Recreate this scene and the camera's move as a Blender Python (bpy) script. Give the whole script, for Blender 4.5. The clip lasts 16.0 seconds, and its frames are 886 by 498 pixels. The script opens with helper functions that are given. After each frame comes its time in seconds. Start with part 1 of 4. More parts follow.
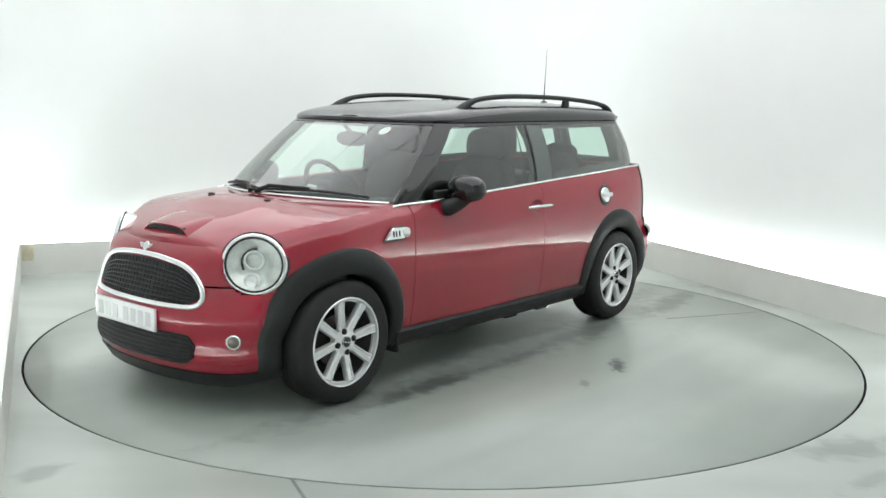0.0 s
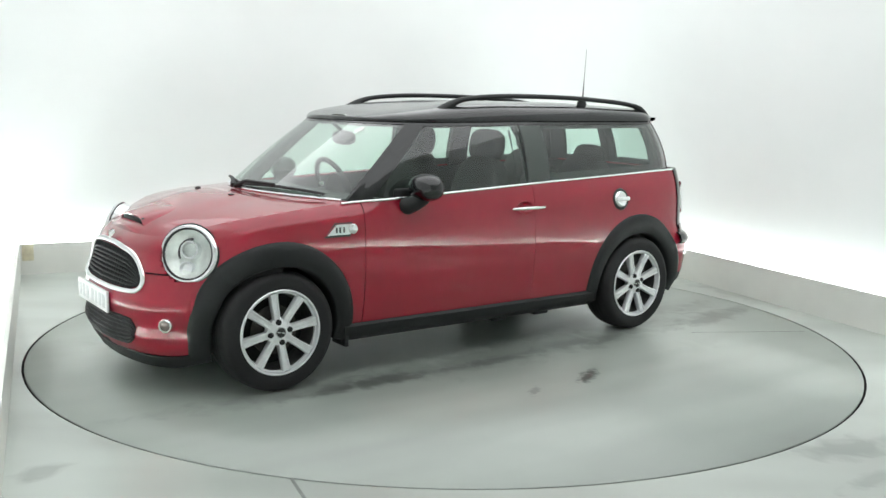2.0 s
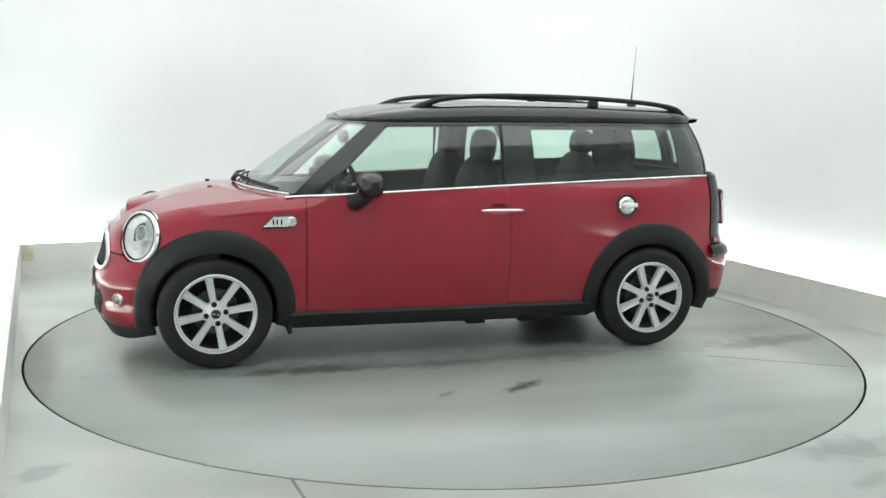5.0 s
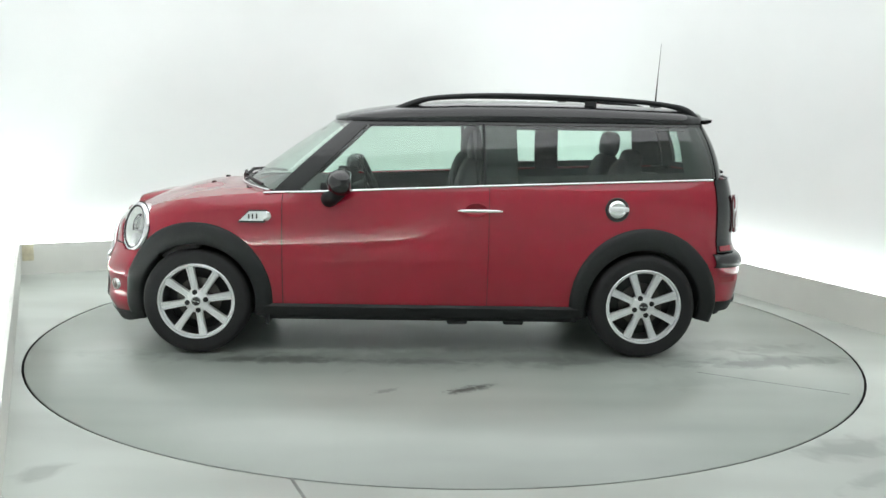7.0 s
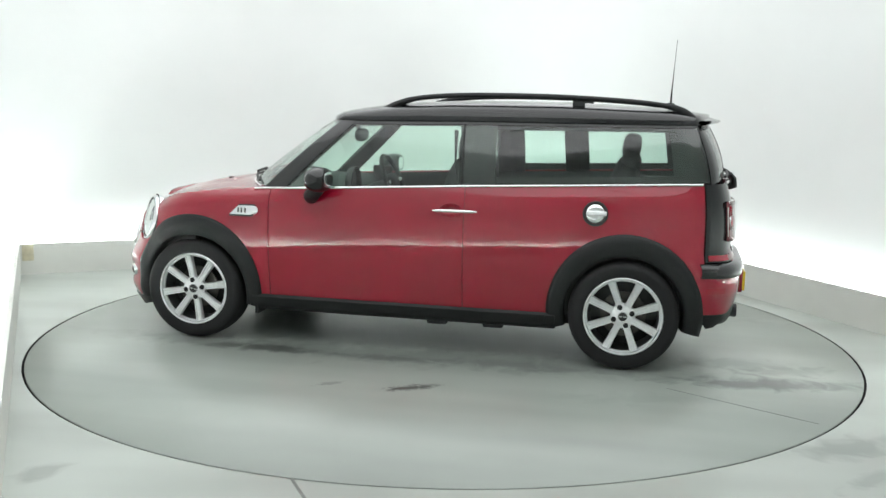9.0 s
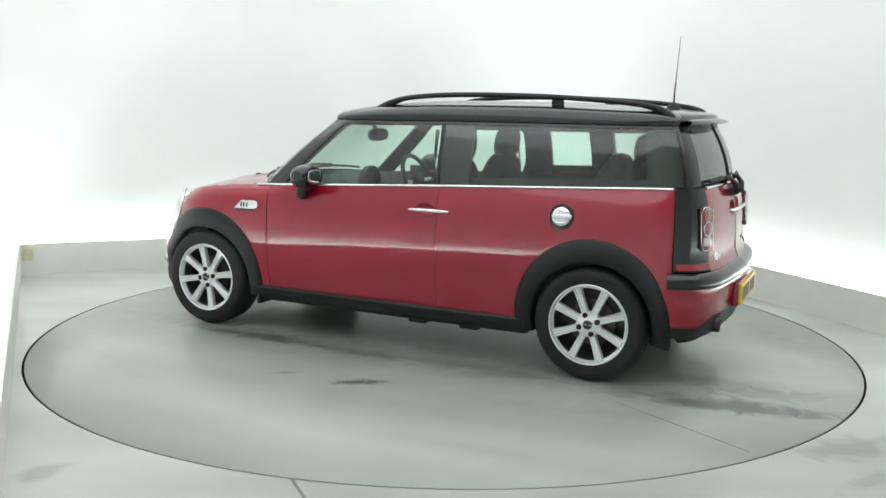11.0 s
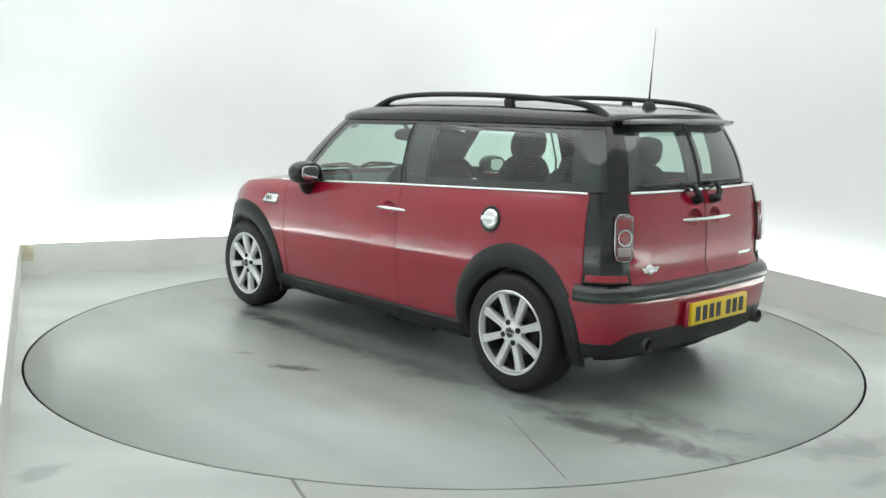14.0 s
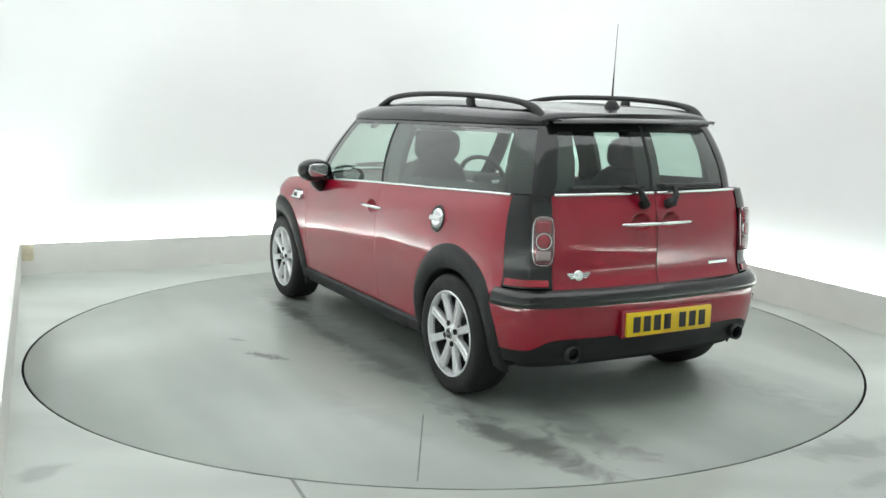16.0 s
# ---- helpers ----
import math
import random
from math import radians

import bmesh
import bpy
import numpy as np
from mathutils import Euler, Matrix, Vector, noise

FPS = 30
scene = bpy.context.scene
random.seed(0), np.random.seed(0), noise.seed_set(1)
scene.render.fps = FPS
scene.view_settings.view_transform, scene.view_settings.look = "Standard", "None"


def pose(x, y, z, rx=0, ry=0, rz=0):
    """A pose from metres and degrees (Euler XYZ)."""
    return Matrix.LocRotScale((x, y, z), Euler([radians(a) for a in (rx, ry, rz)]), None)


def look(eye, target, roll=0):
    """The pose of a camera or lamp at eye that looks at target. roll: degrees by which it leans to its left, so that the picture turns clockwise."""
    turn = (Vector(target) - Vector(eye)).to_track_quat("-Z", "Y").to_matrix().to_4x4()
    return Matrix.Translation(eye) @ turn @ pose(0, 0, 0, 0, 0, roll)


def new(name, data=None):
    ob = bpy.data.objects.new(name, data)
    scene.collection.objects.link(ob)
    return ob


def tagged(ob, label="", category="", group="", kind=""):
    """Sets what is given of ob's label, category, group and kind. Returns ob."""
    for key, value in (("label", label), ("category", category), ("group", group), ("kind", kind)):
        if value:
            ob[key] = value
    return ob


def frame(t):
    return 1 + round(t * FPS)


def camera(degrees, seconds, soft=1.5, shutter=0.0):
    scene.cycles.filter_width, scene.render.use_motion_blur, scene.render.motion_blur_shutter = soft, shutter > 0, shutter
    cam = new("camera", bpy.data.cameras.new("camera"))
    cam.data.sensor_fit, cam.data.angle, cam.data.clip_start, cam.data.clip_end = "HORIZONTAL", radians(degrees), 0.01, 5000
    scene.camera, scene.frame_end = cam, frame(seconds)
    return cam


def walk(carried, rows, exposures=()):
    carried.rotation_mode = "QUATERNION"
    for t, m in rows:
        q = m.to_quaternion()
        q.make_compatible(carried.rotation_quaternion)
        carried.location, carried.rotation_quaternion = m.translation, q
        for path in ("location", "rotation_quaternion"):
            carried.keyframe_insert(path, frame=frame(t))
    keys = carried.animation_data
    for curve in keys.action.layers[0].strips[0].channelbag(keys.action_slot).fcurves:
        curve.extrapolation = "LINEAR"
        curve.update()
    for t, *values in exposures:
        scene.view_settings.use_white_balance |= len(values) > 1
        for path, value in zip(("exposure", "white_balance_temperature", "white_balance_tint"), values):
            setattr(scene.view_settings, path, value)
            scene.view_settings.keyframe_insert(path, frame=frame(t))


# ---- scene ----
FOV = 50.876
EYE = (0.0, -5.785, 1.435)
cam = camera(FOV, 16.0, soft=1.5)
_yaw, _pitch = radians(-0.191), radians(-8.854)
_aim = (EYE[0] + math.sin(_yaw) * math.cos(_pitch), EYE[1] + math.cos(_yaw) * math.cos(_pitch), EYE[2] + math.sin(_pitch))
CAMERA_POSE = look(EYE, _aim, 1.161)
walk(cam, [(0.0, CAMERA_POSE), (16.0, CAMERA_POSE)])

# heading of the turntable, one value a second, degrees
HEADING = [230.56, 223.56, 216.64, 209.76, 202.92, 196.15, 189.37, 182.53, 175.54, 168.46, 161.50, 154.50, 147.43, 140.28, 133.10, 126.04, 119.10]
CAR_X, CAR_Y = 0.159, -0.192      # the car's middle on the turntable
RING = 2.455                      # turntable radius

# ---- world and lights ----
scene.view_settings.exposure = 0.0
world = bpy.data.worlds.new("studio_world")
scene.world = world
world.use_nodes = True
world.node_tree.nodes["Background"].inputs["Color"].default_value = (0.9, 0.95, 1.0, 1)
world.node_tree.nodes["Background"].inputs["Strength"].default_value = 0.3


# ---- materials ----
def principled(name, color, rough=0.5, metal=0.0, coat=0.0, spec=0.5):
    m = bpy.data.materials.new(name)
    m.use_nodes = True
    b = m.node_tree.nodes["Principled BSDF"]
    b.inputs["Base Color"].default_value = (*color, 1)
    b.inputs["Roughness"].default_value = rough
    b.inputs["Metallic"].default_value = metal
    b.inputs["Coat Weight"].default_value = coat
    b.inputs["Coat Roughness"].default_value = 0.04
    b.inputs["Coat IOR"].default_value = 1.56
    b.inputs["Specular IOR Level"].default_value = spec
    return m


def vary(m, scale, amount, bump=0.0, detail=4.0, rough_amount=0.0, bump_scale=None):
    """Two scales of noise on colour, roughness and relief."""
    nt = m.node_tree
    b = nt.nodes["Principled BSDF"]
    tc = nt.nodes.new("ShaderNodeTexCoord")
    n1 = nt.nodes.new("ShaderNodeTexNoise")
    n1.inputs["Scale"].default_value, n1.inputs["Detail"].default_value = scale, detail
    nt.links.new(tc.outputs["Object"], n1.inputs["Vector"])
    mix = nt.nodes.new("ShaderNodeMix")
    mix.data_type, mix.blend_type = "RGBA", "MULTIPLY"
    mix.inputs["Factor"].default_value = 1.0
    base = b.inputs["Base Color"].default_value[:]
    mix.inputs[6].default_value = base
    ramp = nt.nodes.new("ShaderNodeMapRange")
    ramp.inputs["From Min"].default_value, ramp.inputs["From Max"].default_value = 0.3, 0.7
    ramp.inputs["To Min"].default_value, ramp.inputs["To Max"].default_value = 1 - amount, 1 + amount * 0.5
    nt.links.new(n1.outputs["Fac"], ramp.inputs["Value"])
    nt.links.new(ramp.outputs["Result"], mix.inputs[7])
    nt.links.new(mix.outputs[2], b.inputs["Base Color"])
    if rough_amount:
        r = nt.nodes.new("ShaderNodeMapRange")
        r0 = b.inputs["Roughness"].default_value
        r.inputs["From Min"].default_value, r.inputs["From Max"].default_value = 0.3, 0.7
        r.inputs["To Min"].default_value, r.inputs["To Max"].default_value = max(0, r0 - rough_amount), r0 + rough_amount
        nt.links.new(n1.outputs["Fac"], r.inputs["Value"])
        nt.links.new(r.outputs["Result"], b.inputs["Roughness"])
    if bump:
        n2 = nt.nodes.new("ShaderNodeTexNoise")
        n2.inputs["Scale"].default_value, n2.inputs["Detail"].default_value = bump_scale or scale * 12, 3
        nt.links.new(tc.outputs["Object"], n2.inputs["Vector"])
        bp = nt.nodes.new("ShaderNodeBump")
        bp.inputs["Strength"].default_value, bp.inputs["Distance"].default_value = bump, 0.002
        nt.links.new(n2.outputs["Fac"], bp.inputs["Height"])
        nt.links.new(bp.outputs["Normal"], b.inputs["Normal"])
    return m


def glowing(name, color, strength):
    m = bpy.data.materials.new(name)
    m.use_nodes = True
    nt = m.node_tree
    nt.nodes.remove(nt.nodes["Principled BSDF"])
    e = nt.nodes.new("ShaderNodeEmission")
    e.inputs["Color"].default_value, e.inputs["Strength"].default_value = (*color, 1), strength
    nt.links.new(e.outputs[0], nt.nodes["Material Output"].inputs["Surface"])
    return m


def glazing(name, tint, gloss=0.9, ior=1.42):
    """Thin pane: tinted see-through with a mirror gloss."""
    m = bpy.data.materials.new(name)
    m.use_nodes = True
    nt = m.node_tree
    nt.nodes.remove(nt.nodes["Principled BSDF"])
    tr = nt.nodes.new("ShaderNodeBsdfTransparent")
    tr.inputs["Color"].default_value = (*tint, 1)
    gl = nt.nodes.new("ShaderNodeBsdfGlossy")
    gl.inputs["Roughness"].default_value = 0.03
    gl.inputs["Color"].default_value = (gloss, gloss, gloss, 1)
    fr = nt.nodes.new("ShaderNodeLayerWeight")
    fr.inputs["Blend"].default_value = 0.5
    pw = nt.nodes.new("ShaderNodeMath")
    pw.operation = "POWER"
    pw.inputs[1].default_value = 2.4
    nt.links.new(fr.outputs["Facing"], pw.inputs[0])
    rg = nt.nodes.new("ShaderNodeMapRange")
    rg.inputs["To Min"].default_value, rg.inputs["To Max"].default_value = (ior - 1) * 0.17, 0.8
    nt.links.new(pw.outputs[0], rg.inputs["Value"])
    mx = nt.nodes.new("ShaderNodeMixShader")
    nt.links.new(rg.outputs["Result"], mx.inputs[0])
    nt.links.new(tr.outputs[0], mx.inputs[1])
    nt.links.new(gl.outputs[0], mx.inputs[2])
    nt.links.new(mx.outputs[0], nt.nodes["Material Output"].inputs["Surface"])
    return m


M_RED = vary(principled("red_paint", (0.275, 0.002, 0.018), 0.35, 0.0, 1.0, 0.15), 6.0, 0.06, 0.0)
M_BLACK_GLOSS = vary(principled("black_gloss_paint", (0.008, 0.009, 0.010), 0.2, 0.0, 0.4, 0.4), 5.0, 0.15)
M_BLACK_PLASTIC = vary(principled("black_plastic", (0.011, 0.0125, 0.013), 0.5, 0.0, 0.0, 0.35), 9.0, 0.2, 0.25, 4.0, 0.08, 400)
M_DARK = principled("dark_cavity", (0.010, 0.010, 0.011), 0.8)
M_RUBBER = vary(principled("tyre_rubber", (0.012, 0.012, 0.013), 0.62, 0.0, 0.0, 0.35), 14.0, 0.25, 0.2, 4.0, 0.08, 300)
M_ALLOY = vary(principled("silver_alloy", (0.84, 0.85, 0.86), 0.32, 0.6), 20.0, 0.08)
# alloy darkened to stand in for shade inside the wheel
M_BARREL = vary(principled("shaded_inner_rim", (0.10, 0.10, 0.10), 0.45, 0.6), 25.0, 0.2)
M_CHROME = principled("chrome", (0.82, 0.83, 0.84), 0.10, 1.0)
M_STEEL = vary(principled("brake_steel", (0.10, 0.095, 0.09), 0.4, 0.9), 30.0, 0.2)
M_EXHAUST = principled("dark_exhaust_steel", (0.06, 0.06, 0.065), 0.35, 0.8)
M_LAMP_BED = principled("lamp_bed_plastic", (0.22, 0.08, 0.09), 0.25, 0.5)
M_FABRIC = vary(principled("dark_seat_leather", (0.012, 0.012, 0.014), 0.6), 12.0, 0.2, 0.3, 4.0, 0.05, 250)
M_TRIM = vary(principled("grey_cabin_trim", (0.028, 0.030, 0.030), 0.6), 10.0, 0.15, 0.2, 4.0, 0.05, 300)
M_HEADLINER = vary(principled("pale_headliner", (0.55, 0.56, 0.53), 0.9), 12.0, 0.08, 0.1)
M_GLASS = glazing("clear_green_glass", (0.78, 0.92, 0.85))
M_GLASS_DARK = glazing("tinted_rear_glass", (0.72, 0.85, 0.79))
M_PLATE_WHITE = principled("white_plate", (0.80, 0.80, 0.80), 0.3)
M_PLATE_YELLOW = principled("yellow_plate", (0.72, 0.50, 0.01), 0.35)
M_INK = principled("black_ink", (0.015, 0.015, 0.016), 0.5)
M_LENS = glazing("lamp_lens", (0.97, 0.98, 0.98), 0.9, 1.35)
M_RED_LENS = principled("red_lamp_lens", (0.30, 0.008, 0.022), 0.15, 0.0, 1.0)
M_AMBER = principled("amber_lens", (0.75, 0.20, 0.03), 0.2, 0.0, 1.0)
M_WHITE_PAPER = principled("white_sticker", (0.75, 0.76, 0.74), 0.6)
M_WALL = vary(principled("white_wall_paint", (0.80, 0.82, 0.81), 0.75), 1.2, 0.03, 0.1, 5.0, 0.0, 60)
M_PLINTH = vary(principled("off_white_plinth_board", (0.70, 0.71, 0.67), 0.55), 2.5, 0.08, 0.1, 6.0, 0.05, 80)
M_CEILING = vary(principled("white_ceiling", (0.80, 0.80, 0.79), 0.85), 2.0, 0.03)
M_TUBE = glowing("cove_tube_glow", (0.93, 1.0, 1.0), 50.0)
M_PANEL = glowing("ceiling_panel_glow", (0.97, 1.0, 1.0), 2.02)


def floor_material(name, seed, streaks, color, smears_and_shade=()):
    """Grey-green sealed floor with tyre smears and scuffs, and any shade painted in."""
    m = principled(name, color, 0.3, spec=0.85)
    nt = m.node_tree
    b = nt.nodes["Principled BSDF"]
    tc = nt.nodes.new("ShaderNodeTexCoord")

    def noise_node(scale, detail, stretch=(1, 1, 1), turn=0.0, dist=0.0):
        mp = nt.nodes.new("ShaderNodeMapping")
        mp.inputs["Scale"].default_value = stretch
        mp.inputs["Rotation"].default_value = (0, 0, turn)
        mp.inputs["Location"].default_value = (seed, seed * 0.7, 0)
        nt.links.new(tc.outputs["Object"], mp.inputs["Vector"])
        n = nt.nodes.new("ShaderNodeTexNoise")
        n.inputs["Scale"].default_value, n.inputs["Detail"].default_value = scale, detail
        n.inputs["Distortion"].default_value = dist
        nt.links.new(mp.outputs[0], n.inputs["Vector"])
        return n

    def mapped(n, a, b2, lo, hi):
        r = nt.nodes.new("ShaderNodeMapRange")
        r.inputs["From Min"].default_value, r.inputs["From Max"].default_value = a, b2
        r.inputs["To Min"].default_value, r.inputs["To Max"].default_value = lo, hi
        nt.links.new(n.outputs["Fac"], r.inputs["Value"])
        return r.outputs["Result"]

    def mult(x, y):
        k = nt.nodes.new("ShaderNodeMath")
        k.operation = "MULTIPLY"
        nt.links.new(x, k.inputs[0])
        nt.links.new(y, k.inputs[1])
        return k.outputs[0]

    cloud = mapped(noise_node(0.9, 2), 0.25, 0.75, 0.93, 1.05)
    grain = mapped(noise_node(4.0, 1), 0.3, 0.7, 0.98, 1.02)
    smear = mapped(noise_node(0.9, 2, (0.5, 2.2, 1), streaks, 0.0), 0.40, 0.85, 1.04, 0.72)
    total = mult(mult(cloud, grain), smear)
    edge = noise_node(7.0, 5, (1, 1, 1), 0.0, 0.8)
    fine = noise_node(20.0, 4, (1, 1, 1), 0.0, 1.0)
    for x, y, turn, lx, ly, depth in smears_and_shade:
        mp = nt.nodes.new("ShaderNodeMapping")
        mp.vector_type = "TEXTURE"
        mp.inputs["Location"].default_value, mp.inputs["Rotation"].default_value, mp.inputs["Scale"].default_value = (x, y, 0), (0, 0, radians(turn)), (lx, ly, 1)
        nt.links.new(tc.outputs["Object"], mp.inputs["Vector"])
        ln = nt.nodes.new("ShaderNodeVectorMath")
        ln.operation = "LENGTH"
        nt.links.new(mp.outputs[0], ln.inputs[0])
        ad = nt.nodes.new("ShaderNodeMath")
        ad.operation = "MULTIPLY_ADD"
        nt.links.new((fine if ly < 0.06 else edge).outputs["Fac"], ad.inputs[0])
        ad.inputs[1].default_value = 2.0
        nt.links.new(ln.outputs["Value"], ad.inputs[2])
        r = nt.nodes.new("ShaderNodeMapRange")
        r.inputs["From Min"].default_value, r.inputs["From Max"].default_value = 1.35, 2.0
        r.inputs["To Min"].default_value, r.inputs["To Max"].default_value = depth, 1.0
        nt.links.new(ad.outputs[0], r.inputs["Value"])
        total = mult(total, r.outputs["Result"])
    mix = nt.nodes.new("ShaderNodeMix")
    mix.data_type, mix.blend_type = "RGBA", "MULTIPLY"
    mix.inputs["Factor"].default_value = 1.0
    mix.inputs[6].default_value = (*color, 1)
    nt.links.new(total, mix.inputs[7])
    nt.links.new(mix.outputs[2], b.inputs["Base Color"])
    nt.links.new(mapped(noise_node(2.0, 1), 0.3, 0.7, 0.29, 0.35), b.inputs["Roughness"])
    return m


# stains, and under-car shade painted on the deck: middle, turn, half sizes, darkness
M_FLOOR = floor_material("sealed_floor", 3.1, 0.5, (0.43, 0.467, 0.432), [(1.80, -1.92, 25, 0.35, 0.13, 0.66), (1.75, -2.25, 35, 0.30, 0.06, 0.75), (-1.56, -2.38, 60, 0.14, 0.09, 0.70), (2.25, 1.55, -66, 0.8, 0.16, 0.72), (0.6, -2.62, 5, 0.25, 0.06, 0.7)])
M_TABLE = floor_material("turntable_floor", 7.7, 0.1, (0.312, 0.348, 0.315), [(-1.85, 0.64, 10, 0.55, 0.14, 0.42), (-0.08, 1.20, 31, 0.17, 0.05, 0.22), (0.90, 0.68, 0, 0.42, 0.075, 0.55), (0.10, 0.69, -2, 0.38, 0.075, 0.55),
                                                       # long bands under both sills: smears that also paint in the
                                                       # car's shade
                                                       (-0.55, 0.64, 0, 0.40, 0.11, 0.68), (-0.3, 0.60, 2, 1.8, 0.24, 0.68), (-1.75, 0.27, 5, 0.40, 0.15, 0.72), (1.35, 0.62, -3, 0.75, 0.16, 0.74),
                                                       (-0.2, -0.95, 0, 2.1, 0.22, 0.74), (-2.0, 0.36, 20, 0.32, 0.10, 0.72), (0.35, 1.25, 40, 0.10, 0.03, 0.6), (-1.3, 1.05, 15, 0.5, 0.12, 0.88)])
M_STAIN = vary(principled("dark_joint_filler", (0.20, 0.215, 0.20), 0.4), 9.0, 0.4)


# ---- mesh helpers ----
def part(name, bm, material, parent, label=""):
    me = bpy.data.meshes.new(name)
    bm.to_mesh(me)
    bm.free()
    for p in me.polygons:
        p.use_smooth = True
    me.materials.append(material)
    me.set_sharp_from_angle(angle=radians(48))
    ob = new(name, me)
    ob.parent = parent
    if label:
        ob["label"] = label
    return ob


def thing(name, label, category, group=""):
    return tagged(new(name), label, category, group)


def solid(ob, thickness):
    """Gives an open skin a thickness towards the car's inside, with a rim."""
    bm = bmesh.new()
    bm.from_mesh(ob.data)
    mid = Vector((0, 0, 0.7))
    bm.normal_update()
    if sum(f.normal.dot(f.calc_center_median() * 1.0 - mid) * f.calc_area() for f in bm.faces) < 0:
        bmesh.ops.reverse_faces(bm, faces=bm.faces)
    bm.normal_update()
    faces, verts, rim = list(bm.faces), list(bm.verts), [e for e in bm.edges if e.is_boundary]
    inner = {v: bm.verts.new(v.co - v.normal * thickness) for v in verts}
    for f in faces:
        bm.faces.new([inner[v] for v in reversed(f.verts)])
    for e in rim:
        a, b = (lp.vert for lp in (e.link_loops[0], e.link_loops[0].link_loop_next))
        bm.faces.new([b, a, inner[a], inner[b]])
    bm.to_mesh(ob.data)
    bm.free()
    for q in ob.data.polygons:
        q.use_smooth = True
    ob.data.set_sharp_from_angle(angle=radians(48))
    return ob


def sheet(rows, close=False, flip=False, bm=None):
    """A smooth skin through rows of points."""
    bm = bm or bmesh.new()
    vs = [[bm.verts.new(p) for p in r] for r in rows]
    for i in range(len(vs) - 1):
        n = len(vs[i])
        for j in range(n if close else n - 1):
            f = [vs[i][j], vs[i][(j + 1) % n], vs[i + 1][(j + 1) % n], vs[i + 1][j]]
            if flip:
                f.reverse()
            try:
                bm.faces.new(f)
            except ValueError:
                pass
    bmesh.ops.remove_doubles(bm, verts=bm.verts, dist=1e-5)
    return bm


def box(lo, hi, bevel=0.0, bm=None, m=None, segments=2):
    bm = bm or bmesh.new()
    r = bmesh.ops.create_cube(bm, size=1.0)
    c = [(a + b) / 2 for a, b in zip(lo, hi)]
    d = [b - a for a, b in zip(lo, hi)]
    for v in r["verts"]:
        v.co = Vector([c[i] + v.co[i] * d[i] for i in range(3)])
    if bevel:
        es = list({e for v in r["verts"] for e in v.link_edges})
        r2 = bmesh.ops.bevel(bm, geom=es, offset=bevel, segments=segments, affect="EDGES", profile=0.5)
        vs = list({v for f in r2["faces"] for v in f.verts} | {v for v in r["verts"] if v.is_valid})
    else:
        vs = r["verts"]
    if m:
        for v in vs:
            if v.is_valid:
                v.co = m @ v.co
    return bm


def lathe(profile, n=48, axis="y", center=(0, 0, 0), bm=None, closed=False):
    """Turns (radius, along) pairs about an axis."""
    rows = []
    for r, h in profile:
        ring = []
        for k in range(n):
            a = 2 * math.pi * k / n
            u, v = r * math.cos(a), r * math.sin(a)
            p = {"y": (u, h, v), "z": (u, v, h), "x": (h, u, v)}[axis]
            ring.append(tuple(p[i] + center[i] for i in range(3)))
        rows.append(ring)
    if closed:
        rows.append(rows[0])
    return sheet(rows, close=True, bm=bm)


def tube(points, radius, n=10, bm=None, flat=1.0):
    """A bar along points; radius may be a list; flat squeezes it upwards."""
    pts = [Vector(p) for p in points]
    rows = []
    for i, p in enumerate(pts):
        d = (pts[min(i + 1, len(pts) - 1)] - pts[max(i - 1, 0)]).normalized()
        side = d.cross(Vector((0, 0, 1)))
        side = side.normalized() if side.length > 1e-4 else Vector((1, 0, 0))
        up = side.cross(d).normalized()
        r = radius[i] if isinstance(radius, (list, tuple)) else radius
        rows.append([p + side * (r * math.cos(2 * math.pi * k / n)) + up * (r * flat * math.sin(2 * math.pi * k / n)) for k in range(n)])
    bm = sheet(rows, close=True, bm=bm)
    bm.verts.ensure_lookup_table()
    bmesh.ops.holes_fill(bm, edges=[e for e in bm.edges if e.is_boundary])
    return bm


def curve_through(pts, n):
    """Catmull-Rom through points, n samples a span."""
    P = [Vector(p) for p in pts]
    P = [P[0] * 2 - P[1]] + P + [P[-1] * 2 - P[-2]]
    out = []
    for i in range(1, len(P) - 2):
        for k in range(n):
            t = k / n
            a, b, c, d = P[i - 1], P[i], P[i + 1], P[i + 2]
            out.append(0.5 * ((2 * b) + (c - a) * t + (2 * a - 5 * b + 4 * c - d) * t * t + (3 * b - a - 3 * c + d) * t ** 3))
    out.append(P[-2])
    return out


def smoothstep(a, b, x):
    t = min(1.0, max(0.0, (x - a) / (b - a)))
    return t * t * (3 - 2 * t)


# ---- the studio bay ----
ALONG = Vector((0.899, 0.437, 0))       # along the back wall
INTO = Vector((0.401, -0.916, 0)).normalized()   # along the side walls, towards the camera
CORNER_L = Vector((-3.43, 1.60, 0))
CORNER_R = Vector((1.25, 3.86, 0))
WALL_H = 3.3


def strip_path(inset, reach=9.0, r=0.7):
    """The line of the bay's three sides, inset outwards, with a rounded far corner."""
    back_n = Vector((-ALONG.y, ALONG.x, 0))
    l_n = Vector((INTO.y, -INTO.x, 0))
    a = CORNER_L + back_n * inset + l_n * inset
    b = CORNER_R + back_n * inset - l_n * inset
    rr = r + inset
    pts = [a + INTO * reach, a]
    p0, p1 = b - ALONG * rr, b + INTO * rr
    for k in range(13):
        t = k / 12
        pts.append(p0.lerp(b, t).lerp(b.lerp(p1, t), t))
    pts.append(b + INTO * (reach + 1))
    return pts


